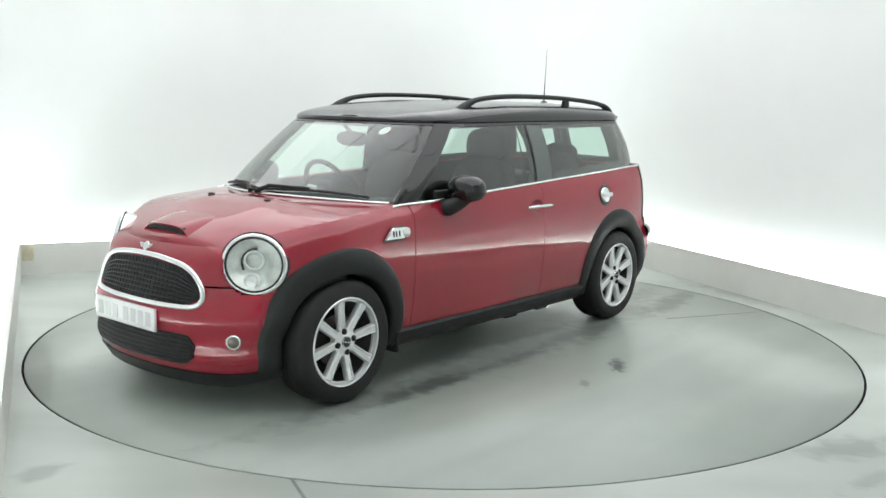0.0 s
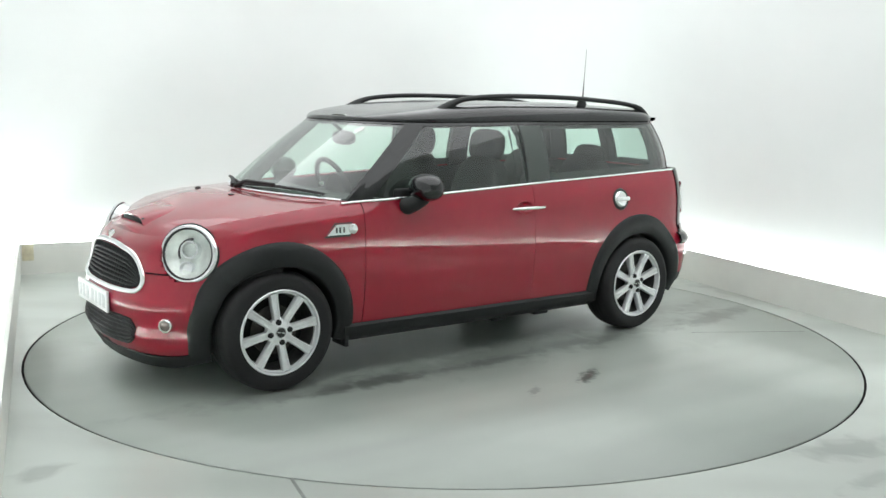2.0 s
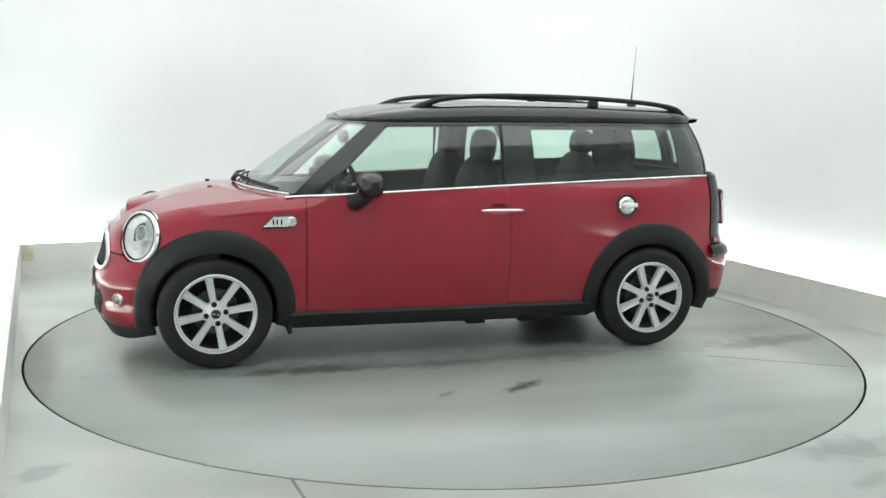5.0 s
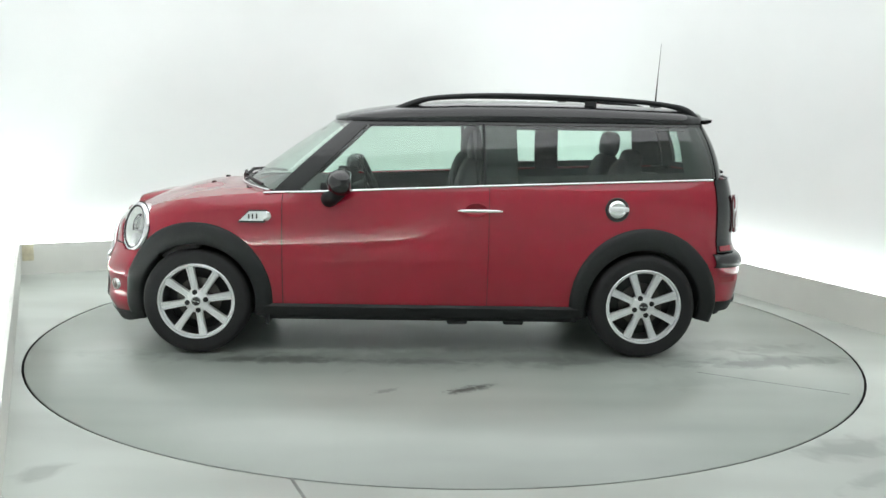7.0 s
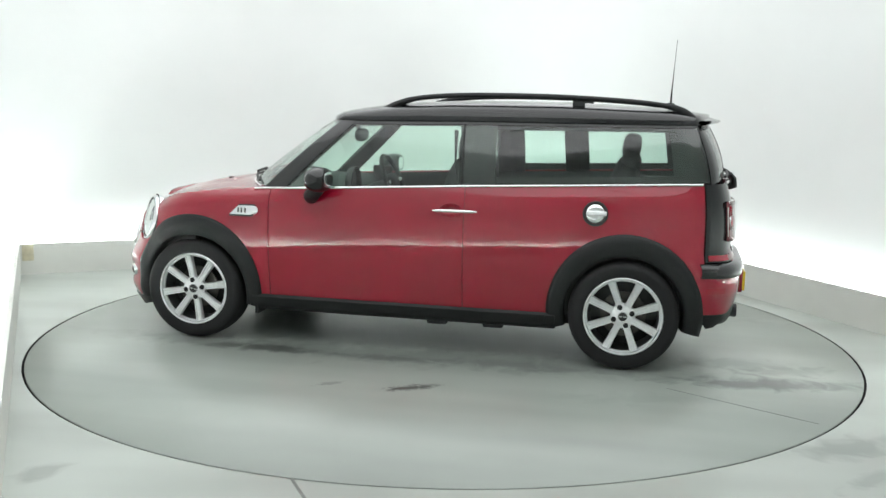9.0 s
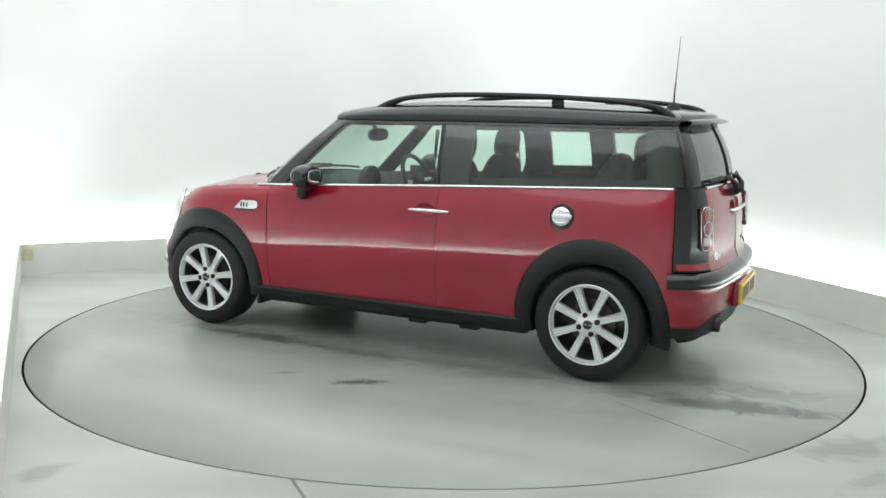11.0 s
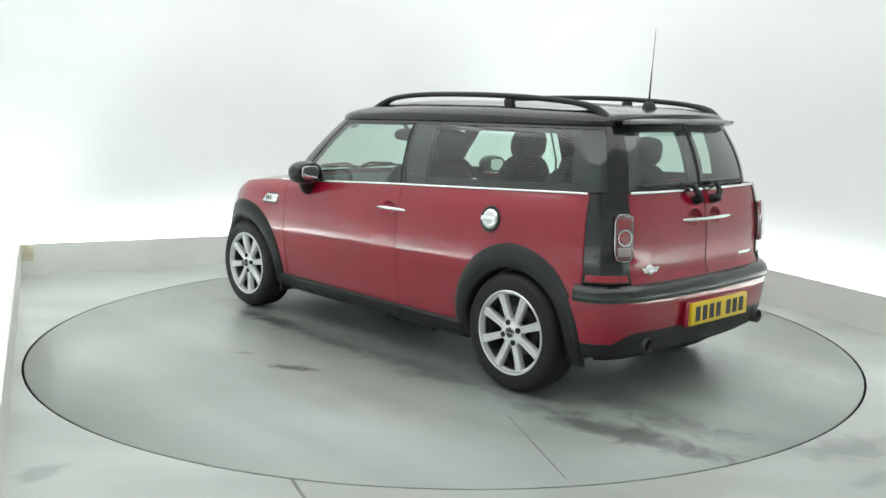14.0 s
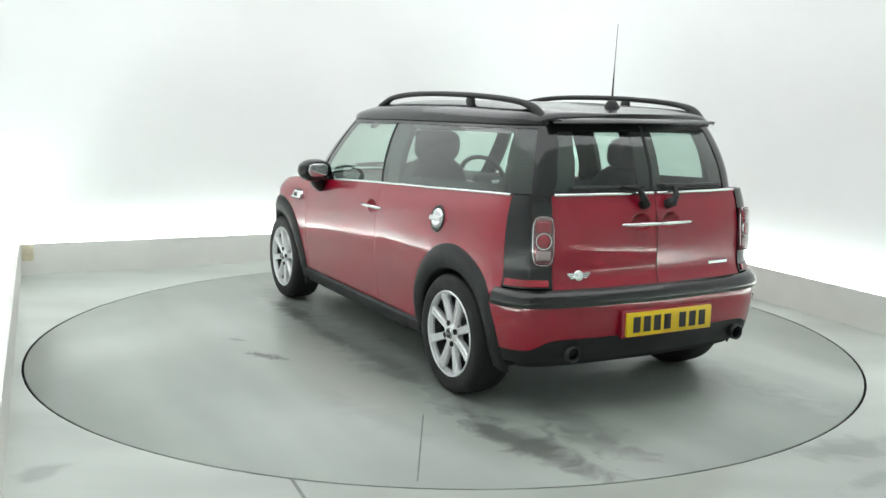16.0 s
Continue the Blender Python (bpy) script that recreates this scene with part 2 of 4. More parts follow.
def upright(pts, z0, z1, thick):
    """A wall of a given thickness on a line, thickened to the outer side."""
    out = []
    for i, p in enumerate(pts):
        d = (pts[min(i + 1, len(pts) - 1)] - pts[max(i - 1, 0)]).normalized()
        out.append(p + Vector((-d.y, d.x, 0)) * thick)
    rows = [[(*p.xy, z0) for p in pts], [(*p.xy, z1) for p in pts], [(*p.xy, z1) for p in out], [(*p.xy, z0) for p in out], [(*p.xy, z0) for p in pts]]
    return sheet(rows)


def build_bay():
    bm = bmesh.new()
    # floor with a round hole for the turntable
    n = 128
    inner = [bm.verts.new(((RING + 0.005) * math.cos(2 * math.pi * k / n), (RING + 0.005) * math.sin(2 * math.pi * k / n), 0)) for k in range(n)]
    outer = [bm.verts.new((14 * math.cos(2 * math.pi * k / n), 14 * math.sin(2 * math.pi * k / n), 0)) for k in range(n)]
    deep = [bm.verts.new(((RING + 0.005) * math.cos(2 * math.pi * k / n), (RING + 0.005) * math.sin(2 * math.pi * k / n), -0.1)) for k in range(n)]
    for k in range(n):
        j = (k + 1) % n
        bm.faces.new([inner[k], outer[k], outer[j], inner[j]])
        bm.faces.new([deep[k], inner[k], inner[j], deep[j]])
    # dark ring over the pit wall, coloured to keep the gap in shade
    gap_ring = lathe([(RING + 0.005, -0.004), (RING + 0.0035, -0.006), (RING + 0.0035, -0.1)], 128, "z")
    tagged(part("floor", bm, M_FLOOR, None), "grey-green sealed concrete floor with scuffs and smears", "floor", kind="structure")
    bm = bmesh.new()
    bmesh.ops.create_circle(bm, cap_ends=True, radius=RING + 0.2, segments=64, matrix=pose(0, 0, -0.1))
    tagged(part("pit_base", bm, M_DARK, None), "dark pit under the turntable", "floor", kind="structure")
    tagged(part("gap_shade", gap_ring, M_DARK, None), "dark ring painting the shade inside the turntable's edge gap", "floor", kind="structure")
    # filled joint in the floor beside the turntable
    a, b = Vector((-0.575, -2.388, 0)), Vector((-0.33, -2.95, 0))
    j = box((0, -0.007, -0.002), ((b - a).length, 0.007, 0.0012), 0.001)
    bmesh.ops.transform(j, matrix=Matrix.Translation(a) @ Matrix.Rotation(math.atan2((b - a).y, (b - a).x), 4, "Z"), verts=j.verts)
    tagged(part("floor_joint", j, M_STAIN, None), "dark filled joint in the concrete floor", "floor", kind="structure")
    wall = strip_path(0.14)
    tagged(part("wall_back", upright(wall, 0, WALL_H, 0.12), M_WALL, None), "plain white painted studio wall washed by light", "wall", kind="structure")
    tagged(part("baseboard", upright(strip_path(0.0), 0, 0.25, 0.03), M_PLINTH, None), "low off-white boxed kick board round the bay", "plinth", kind="structure")
    # cove tubes in the gap between kick board and wall
    pts = strip_path(0.085)
    tubes = part("cove_light", tube([(*p.xy, 0.17) for p in pts], 0.02, 8), M_TUBE, None)
    tagged(tubes, "white light tube hidden behind the kick board", "light")
    # strip of yellowed tape at the end of the kick board
    back_n = Vector((-ALONG.y, ALONG.x, 0))
    tp = box((0.015, -0.0035, 0.115), (0.10, 0.0, 0.243), 0.001)
    bmesh.ops.transform(tp, matrix=Matrix.Translation(CORNER_L - back_n * 0.001) @ Matrix.Rotation(math.atan2(ALONG.y, ALONG.x), 4, "Z"), verts=tp.verts)
    tagged(part("tape_patch", tp, vary(principled("yellowed_tape", (0.62, 0.58, 0.42), 0.6), 20.0, 0.15), None), "patch of yellowed tape stuck on the kick board", "tape")
    # wall behind the camera and ceiling
    q = wall[-1]
    p = wall[0]
    bm = bmesh.new()
    box((-0.06, -0.1, 0), (0.06, (q - p).length + 0.3, WALL_H), bm=bm)
    turn = Matrix.Translation(p) @ Matrix.Rotation(math.atan2((q - p).y, (q - p).x) - math.pi / 2, 4, "Z")
    bmesh.ops.transform(bm, matrix=turn, verts=bm.verts)
    tagged(part("wall_front", bm, M_WALL, None), "plain white painted wall closing the studio", "wall", kind="structure")
    bm = box((-13, -13, WALL_H), (13, 13, WALL_H + 0.1))
    tagged(part("ceiling", bm, M_CEILING, None), "plain white ceiling with light panels", "ceiling", kind="structure")
    # luminous ceiling: framed diffuser panels
    w, d = 1.94, 1.62
    for i in range(4):
        for j in range(4):
            lamp = thing("ceiling_light", "large rectangular white ceiling light panel, switched on", "ceiling light", "ceiling light panels")
            mid = Vector((-0.6, 0.1, 0)) + ALONG * ((i - 1.5) * (w + 0.01)) + INTO * ((j - 1.2) * (d + 0.01))
            lamp.matrix_world = pose(mid.x, mid.y, WALL_H, 0, 0, math.degrees(math.atan2(ALONG.y, ALONG.x)))
            bm = bmesh.new()
            for lo, hi in (((-w / 2, -d / 2, -0.04), (w / 2, -d / 2 + 0.012, 0)), ((-w / 2, d / 2 - 0.012, -0.04), (w / 2, d / 2, 0)),
                           ((-w / 2, -d / 2 + 0.012, -0.04), (-w / 2 + 0.012, d / 2 - 0.012, 0)), ((w / 2 - 0.012, -d / 2 + 0.012, -0.04), (w / 2, d / 2 - 0.012, 0))):
                box(lo, hi, bm=bm)
            part("frame", bm, M_CEILING, lamp)
            part("diffuser", box((-w / 2 + 0.012, -d / 2 + 0.012, -0.03), (w / 2 - 0.012, d / 2 - 0.012, -0.005)), M_PANEL, lamp)


def build_turntable():
    t = thing("turntable", "round grey-green turntable flush with the floor, marked with tyre smears and painted shade under the car's sides", "turntable")
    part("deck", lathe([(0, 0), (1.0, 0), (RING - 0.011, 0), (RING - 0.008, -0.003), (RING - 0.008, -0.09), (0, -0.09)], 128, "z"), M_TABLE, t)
    # dark band puts the gap's shade on the deck's edge
    part("edge_shade", lathe([(RING - 0.008, -0.008), (RING - 0.0065, -0.005), (RING - 0.0065, -0.06), (RING - 0.008, -0.06)], 128, "z"), M_DARK, t, "dark band painting the gap's shade on the turntable's edge")
    for (x0, y0), (x1, y1) in (((-1.36, 0.86), (-2.04, 1.24)),):
        d = Vector((x1 - x0, y1 - y0, 0))
        b = box((0, -0.003, -0.002), (d.length, 0.003, 0.0012), 0.001)
        bmesh.ops.transform(b, matrix=Matrix.Translation((x0, y0, 0)) @ Matrix.Rotation(math.atan2(d.y, d.x), 4, "Z"), verts=b.verts)
        part("joint", b, M_STAIN, t, "dark filled joint in the deck")
    return t


build_bay()
turntable = build_turntable()


# ---- the car: body surface ----
PLAN = curve_through([(1.900, 0, 0), (1.888, 0.20, 0), (1.834, 0.425, 0), (1.732, 0.572, 0), (1.62, 0.668, 0), (1.46, 0.748, 0), (1.27, 0.780, 0), (0.85, 0.775, 0), (0.3, 0.782, 0),
                      (-0.3, 0.786, 0), (-0.8, 0.786, 0), (-1.27, 0.782, 0), (-1.54, 0.768, 0), (-1.72, 0.722, 0), (-1.81, 0.62, 0), (-1.85, 0.42, 0), (-1.875, 0.0, 0)], 12)
_PX = np.array([p.x for p in PLAN])
_PY = np.array([p.y for p in PLAN])
_L = np.concatenate([[0], np.cumsum(np.hypot(np.diff(_PX), np.diff(_PY)))])
_L /= _L[-1]
SIDE_Z, SIDE_IN = [0.18, 0.30, 0.42, 0.55, 0.64, 0.75, 0.85, 0.93, 1.0, 1.05], [0.075, 0.035, 0.014, 0.002, 0, 0.004, 0.014, 0.030, 0.060, 0.10]
NOSE_Z, NOSE_IN = [0.13, 0.20, 0.265, 0.35, 0.445, 0.51, 0.56, 0.62, 0.70, 0.75, 0.80, 0.86, 0.93], [0.05, 0.0, -0.032, -0.014, -0.040, -0.004, 0.018, 0.030, 0.048, 0.062, 0.088, 0.13, 0.20]
TAIL_Z, TAIL_IN = [0.22, 0.29, 0.4, 0.47, 0.54, 0.578, 0.618, 0.66, 0.8, 0.9, 1.0, 1.05], [0.03, -0.025, -0.045, -0.055, -0.055, -0.045, -0.02, 0.0, 0.0, 0.008, 0.03, 0.05]
TOP_X, TOP_Z = [-1.88, -1.6, -0.375, 0.66, 0.86, 1.2, 1.5, 1.7, 1.83, 1.9], [1.04, 1.033, 0.984, 0.935, 0.925, 0.897, 0.858, 0.805, 0.765, 0.755]
AXLE, HUB_Z = 1.2735, 0.305


def s_at_x(x):
    return float(np.interp(-x, -_PX, _L))


def s_at_y(y, front):
    h = len(_PX) // 2
    return float(np.interp(y, _PY[:h], _L[:h])) if front else float(np.interp(y, _PY[h:][::-1], _L[h:][::-1]))


SPREAD = np.linspace(-1, 1, 9)
WEIGHT = (1 - np.abs(SPREAD) * 0.9) / (1 - np.abs(SPREAD) * 0.9).sum()


def softened(x, xs, ys, reach):
    """Interpolation with its corners rounded."""
    return float(np.interp(x + SPREAD * reach, xs, ys) @ WEIGHT)


def eased(z, zs, vs):
    return softened(z, zs, vs, 0.05)


def top_z(x):
    return softened(x, TOP_X, TOP_Z, 0.12) if x > 0.4 else float(np.interp(x, TOP_X, TOP_Z))


def skin(s, z, out=0.0, sign=1):
    """A point of the body's outer skin: s runs from the nose's middle round one side to the tail's middle."""
    s = min(1.0, max(0.0, s))
    x, y = float(np.interp(s, _L, _PX)), float(np.interp(s, _L, _PY))
    e = 0.004
    dx = float(np.interp(s + e, _L, _PX) - np.interp(s - e, _L, _PX))
    dy = float(np.interp(s + e, _L, _PY) - np.interp(s - e, _L, _PY))
    if s < e or s > 1 - e:
        dy = math.copysign(1, 0.5 - s)
        dx = 0
    n = Vector((dy, -dx)).normalized()
    wf = smoothstep(1.25, 1.82, x)
    wr = smoothstep(1.45, 1.78, -x)
    inset = eased(z, SIDE_Z, SIDE_IN) * (1 - wf) * (1 - wr) + eased(z, NOSE_Z, NOSE_IN) * wf + eased(z, TAIL_Z, TAIL_IN) * wr
    if x > 0.62 and z > 0.7:
        crest = max(0.0, min(1.0, (z - top_z(x) + 0.08) / 0.08))
        inset += 0.045 * crest ** 2 * smoothstep(0.62, 0.86, x)
    k = out - inset
    return Vector((x + n.x * k, max(0.0, y + n.y * k) * sign, z))


def side_point(x, z, out=0.0, sign=1):
    """The skin's point at a given x and z."""
    lo, hi = 0.0, 1.0
    for _ in range(22):
        mid = (lo + hi) / 2
        if skin(mid, z).x > x:
            lo = mid
        else:
            hi = mid
    return skin((lo + hi) / 2, z, out, sign)


def arch_z(x, r):
    """Height of the wheel opening above x, or 0."""
    for a in (AXLE, -AXLE):
        if abs(x - a) < r:
            return HUB_Z + math.sqrt(r * r - (x - a) ** 2)
    return 0.0


def panel(s0, s1, low, high, ns=24, nz=12, out=0.0, sign=1, bm=None):
    """A panel of the skin between two places along it; low and high give its edges by x."""
    rows = []
    for i in range(ns + 1):
        s = s0 + (s1 - s0) * i / ns
        x = float(np.interp(s, _L, _PX))
        a, b = low(x), high(x)
        rows.append([skin(s, a + (b - a) * j / nz, out, sign) for j in range(nz + 1)])
    return sheet(rows, flip=sign > 0, bm=bm)


def lower_edge(x):
    return max(0.290, arch_z(x, 0.37))


LAMP_MID = Vector((1.652, 0.560, 0.697))
LAMP_U = Vector((-0.383, 0.10, 0.918)).normalized()
LAMP_L = Vector((-0.62, 0.78, 0))
LAMP_L = (LAMP_L - LAMP_U * LAMP_L.dot(LAMP_U)).normalized()
LAMP_N = LAMP_U.cross(LAMP_L).normalized()
if LAMP_N.x < 0:
    LAMP_N = -LAMP_N
LAMP_L = LAMP_U.cross(LAMP_N).normalized()


def cut_lamps(bm):
    """Openings for the headlights."""
    cut = []
    for f in bm.faces:
        q = f.calc_center_median()
        d = Vector((q.x, abs(q.y), q.z)) - LAMP_MID
        if d.dot(LAMP_N) > -0.12 and (d - LAMP_N * d.dot(LAMP_N)).length < 0.141:
            cut.append(f)
    bmesh.ops.delete(bm, geom=cut, context="FACES")


def bumper_edge(x):
    """Lower edge of the rear bumper's red skin, cut higher over the exhausts."""
    return 0.335 + 0.05 * smoothstep(1.785, 1.835, -x)


def dish(bm, spots, rx, rz):
    """Removes the skin over the handles' hollows; each spot is (x, |y|, z)."""
    cut = []
    for f in bm.faces:
        q = f.calc_center_median()
        for x, y, z in spots:
            across = (q.x - x) if y is None else (abs(q.y) - y)
            if (across / rx) ** 2 + ((q.z - z) / rz) ** 2 < 1:
                cut.append(f)
    bmesh.ops.delete(bm, geom=list(set(cut)), context="FACES")
    return bm


BOWL = [(0, -0.026), (0.35, -0.025), (0.65, -0.019), (0.85, -0.010), (0.96, -0.002), (1.02, 0.0012), (1.10, 0.0014), (1.13, -0.001)]


def build_body(car):
    both = (1, -1)
    # inner dark shell, added as painted shade so that gaps and openings read dark
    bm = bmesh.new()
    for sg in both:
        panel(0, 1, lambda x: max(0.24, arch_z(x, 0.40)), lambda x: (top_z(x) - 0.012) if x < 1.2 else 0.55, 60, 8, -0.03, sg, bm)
    part("gap_shade_shell", bm, M_DARK, car, "dark backing shell added inside the body to shade the gaps")
    # bonnet with the upper nose
    s_end = s_at_x(0.83)
    rows = []
    n = 90
    for i in range(n + 1):
        s = s_end * (i / n) ** 0.8
        x0 = float(np.interp(s, _L, _PX))
        p = skin(s, top_z(x0))
        zc = softened(p.x, [0.8, 1.1, 1.35, 1.6, 1.71, 1.80, 1.86], [0.945, 0.934, 0.920, 0.864, 0.820, 0.777, 0.745], 0.10)
        bow = 0.20 * smoothstep(-1.45, -0.85, -p.x)
        m = 40
        rows.append([Vector((p.x + bow * (1 - (j / m * 2 - 1) ** 2), p.y * (1 - j / m * 2), p.z + (max(zc, p.z) - p.z) * (1 - abs(j / m * 2 - 1) ** 2.2) + 0.010 * (1 - smoothstep(0.20, 0.42, abs(p.y * (1 - j / m * 2)))) * smoothstep(1.02, 1.15, p.x) * (1 - smoothstep(1.35, 1.72, p.x)))) for j in range(m + 1)])
    bm = sheet(rows, flip=True)
    for sg in both:
        panel(0, s_at_x(0.7925), lambda x: max(0.60 if x > 1.3 else 0.290, arch_z(x, 0.37)), top_z, 120, 22, 0, sg, bm)
    bmesh.ops.remove_doubles(bm, verts=bm.verts, dist=0.002)
    cut_lamps(bm)
    solid(part("bonnet", bm, M_RED, car, "glossy red clamshell bonnet"), 0.012)
    for sg in both:
        d = part("door", dish(panel(s_at_x(0.788), s_at_x(-0.3722), lower_edge, top_z, 150, 90, 0, sg), [(-0.300, None, 0.846)], 0.060, 0.036), M_RED, car, "long red front door")
        solid(d, 0.02)
        solid(part("rear_quarter", panel(s_at_x(-0.3748), s_at_x(-1.682), lower_edge, top_z, 36, 16, 0, sg), M_RED, car, "red rear quarter panel"), 0.012)
        solid(part("rear_corner", panel(s_at_x(-1.687), s_at_y(0.575, False), lambda x: 0.622, top_z, 16, 12, 0.006, sg), M_BLACK_GLOSS, car, "gloss black rear corner panel"), 0.02)
        solid(part("rear_door", dish(panel(s_at_y(0.57, False), s_at_y(0.0014, False), lambda x: 0.612, lambda x: 1.035, 70, 56, 0, sg), [(None, 0.09, 0.905)], 0.052, 0.038), M_RED, car, "red split rear door"), 0.015)
        # sill
        bm = sheet([[side_point(x, z, o, sg) for z, o in ((0.294, 0.004), (0.280, 0.022), (0.238, 0.026), (0.196, 0.0), (0.188, -0.06))] for x in np.linspace(0.90, -0.90, 30)], flip=sg < 0)
        solid(part("sill", bm, M_BLACK_PLASTIC, car, "black plastic sill cladding"), 0.01)
        for a in (AXLE, -AXLE):
            rows = []
            for k in range(49):
                f = radians(-14 + 208 * k / 48)
                row = []
                lift = 0.027 * (1 - max(0.0, math.sin(f)) ** 1.5)
                for r, o in ((0.326, -0.09), (0.328, 0.002), (0.338, 0.014), (0.395, 0.020), (0.44 - lift, 0.012), (0.452 - lift, 0.002), (0.453 - lift, -0.01)):
                    row.append(side_point(a + r * math.cos(f), max(0.2, HUB_Z + r * math.sin(f)), o, sg))
                rows.append(row)
            part("wheel_arch", sheet(rows, flip=sg > 0), M_BLACK_PLASTIC, car, "black plastic wheel arch cladding")
            # wheel well liner
            rim = [(a + 0.365 * math.cos(radians(f)), HUB_Z + 0.365 * math.sin(radians(f))) for f in range(-14, 195, 8)]
            rows = [[(x, sg * 0.36, z) for x, z in rim], [(x, sg * min(0.755, side_point(x, max(0.2, z)).y - 0.012), z) for x, z in rim]]
            bm = sheet(rows)
            box((a - 0.36, min(sg * 0.35, sg * 0.36), 0.2), (a + 0.36, max(sg * 0.35, sg * 0.36), 0.68), bm=bm)
            part("wheel_well", bm, M_DARK, car)
    # bumpers
    bm = bmesh.new()
    for sg in both:
        panel(0, s_at_x(1.585), lambda x: max(0.198, arch_z(x, 0.40)), lambda x: 0.594, 64, 30, 0.004, sg, bm)
    bmesh.ops.remove_doubles(bm, verts=bm.verts, dist=0.002)
    cut_lamps(bm)
    solid(part("front_bumper", bm, M_RED, car, "red front bumper"), 0.02)
    bm = bmesh.new()
    for sg in both:
        panel(0, s_at_x(1.60), lambda x: 0.135 + 0.045 * smoothstep(0.12, 0.32, 1.9 - x), lambda x: 0.200 + 0.03 * smoothstep(0.12, 0.32, 1.9 - x), 30, 5, 0.012, sg, bm)
    bmesh.ops.remove_doubles(bm, verts=bm.verts, dist=0.002)
    solid(part("front_lip", bm, M_BLACK_PLASTIC, car, "black plastic lower front lip"), 0.02)
    bm = bmesh.new()
    for sg in both:
        panel(s_at_x(-1.62), 1.0, lambda x: bumper_edge(x) + 0.002, lambda x: 0.542, 26, 8, 0.004, sg, bm)
    bmesh.ops.remove_doubles(bm, verts=bm.verts, dist=0.002)
    solid(part("rear_bumper", bm, M_RED, car, "red rear bumper"), 0.02)
    bm = bmesh.new()
    for sg in both:
        rows = []
        for i in range(31):
            s = s_at_x(-1.66) + (1 - s_at_x(-1.66)) * i / 30
            rows.append([skin(s, z, o, sg) for z, o in ((0.536, 0.0), (0.540, 0.018), (0.566, 0.030), (0.596, 0.028), (0.614, 0.012), (0.618, -0.05))])
        sheet(rows, flip=sg < 0, bm=bm)
    bmesh.ops.remove_doubles(bm, verts=bm.verts, dist=0.002)
    solid(part("bumper_top", bm, M_BLACK_GLOSS, car, "gloss black rear bumper ledge"), 0.01)
    bm = bmesh.new()
    for sg in both:
        panel(s_at_x(-1.60), 1.0, lambda x: 0.275, bumper_edge, 40, 5, 0.0, sg, bm)
    bmesh.ops.remove_doubles(bm, verts=bm.verts, dist=0.002)
    solid(part("rear_valance", bm, M_BLACK_PLASTIC, car, "black plastic rear valance"), 0.02)
    bm = box((-1.58, -0.60, 0.20), (1.55, 0.60, 0.27), 0.02)
    part("underbody", bm, M_DARK, car, "dark underbody")


# glasshouse: pairs of points on the waist line and on the roof edge
HOUSE = [((1.09, 0, 0.945), (0.53, 0, 1.335)), ((1.05, 0.34, 0.942), (0.51, 0.32, 1.335)), ((0.90, 0.615, 0.925), (0.43, 0.52, 1.335)), ((0.80, 0.675, 0.925), (0.36, 0.575, 1.335)),
         ((0.62, 0.705, 0.935), (0.24, 0.603, 1.335)), ((0.20, 0.722, 0.955), (-0.03, 0.612, 1.338)), ((-0.29, 0.727, 0.978), (-0.285, 0.617, 1.342)), ((-0.385, 0.727, 0.983), (-0.38, 0.617, 1.343)),
         ((-0.90, 0.722, 1.003), (-0.88, 0.615, 1.346)), ((-1.47, 0.685, 1.026), (-1.43, 0.595, 1.348)), ((-1.66, 0.635, 1.034), (-1.58, 0.54, 1.349)), ((-1.75, 0.54, 1.04), (-1.64, 0.465, 1.35)),
         ((-1.80, 0.25, 1.042), (-1.69, 0.22, 1.352)), ((-1.815, 0, 1.043), (-1.70, 0, 1.352))]
_HB = curve_through([h[0] for h in HOUSE], 8)
_HT = curve_through([h[1] for h in HOUSE], 8)


def house(k, g, out=0.0, sign=1):
    """k counts along HOUSE; g runs from the waist to the roof edge."""
    u = min(len(_HB) - 1.001, max(0.0, k * 8))
    i = int(u)
    b, t = _HB[i].lerp(_HB[i + 1], u - i), _HT[i].lerp(_HT[i + 1], u - i)
    d = (_HB[i + 1] - _HB[i])
    n = Vector((-d.y, d.x, 0)).normalized()
    if n.dot(Vector((b.x * 0.4, b.y, 0))) < 0:
        n = -n
    p = b.lerp(t, g) + n * (0.022 * 4 * g * (1 - g) + out)
    return Vector((p.x, max(0.0, p.y) * sign, p.z))


def house_panel(k0, k1, g0, g1, nk=16, ng=8, out=0.0, sign=1, bm=None):
    rows = [[house(k0 + (k1 - k0) * i / nk, g0 + (g1 - g0) * j / ng, out, sign) for j in range(ng + 1)] for i in range(nk + 1)]
    return sheet(rows, flip=sign > 0, bm=bm)


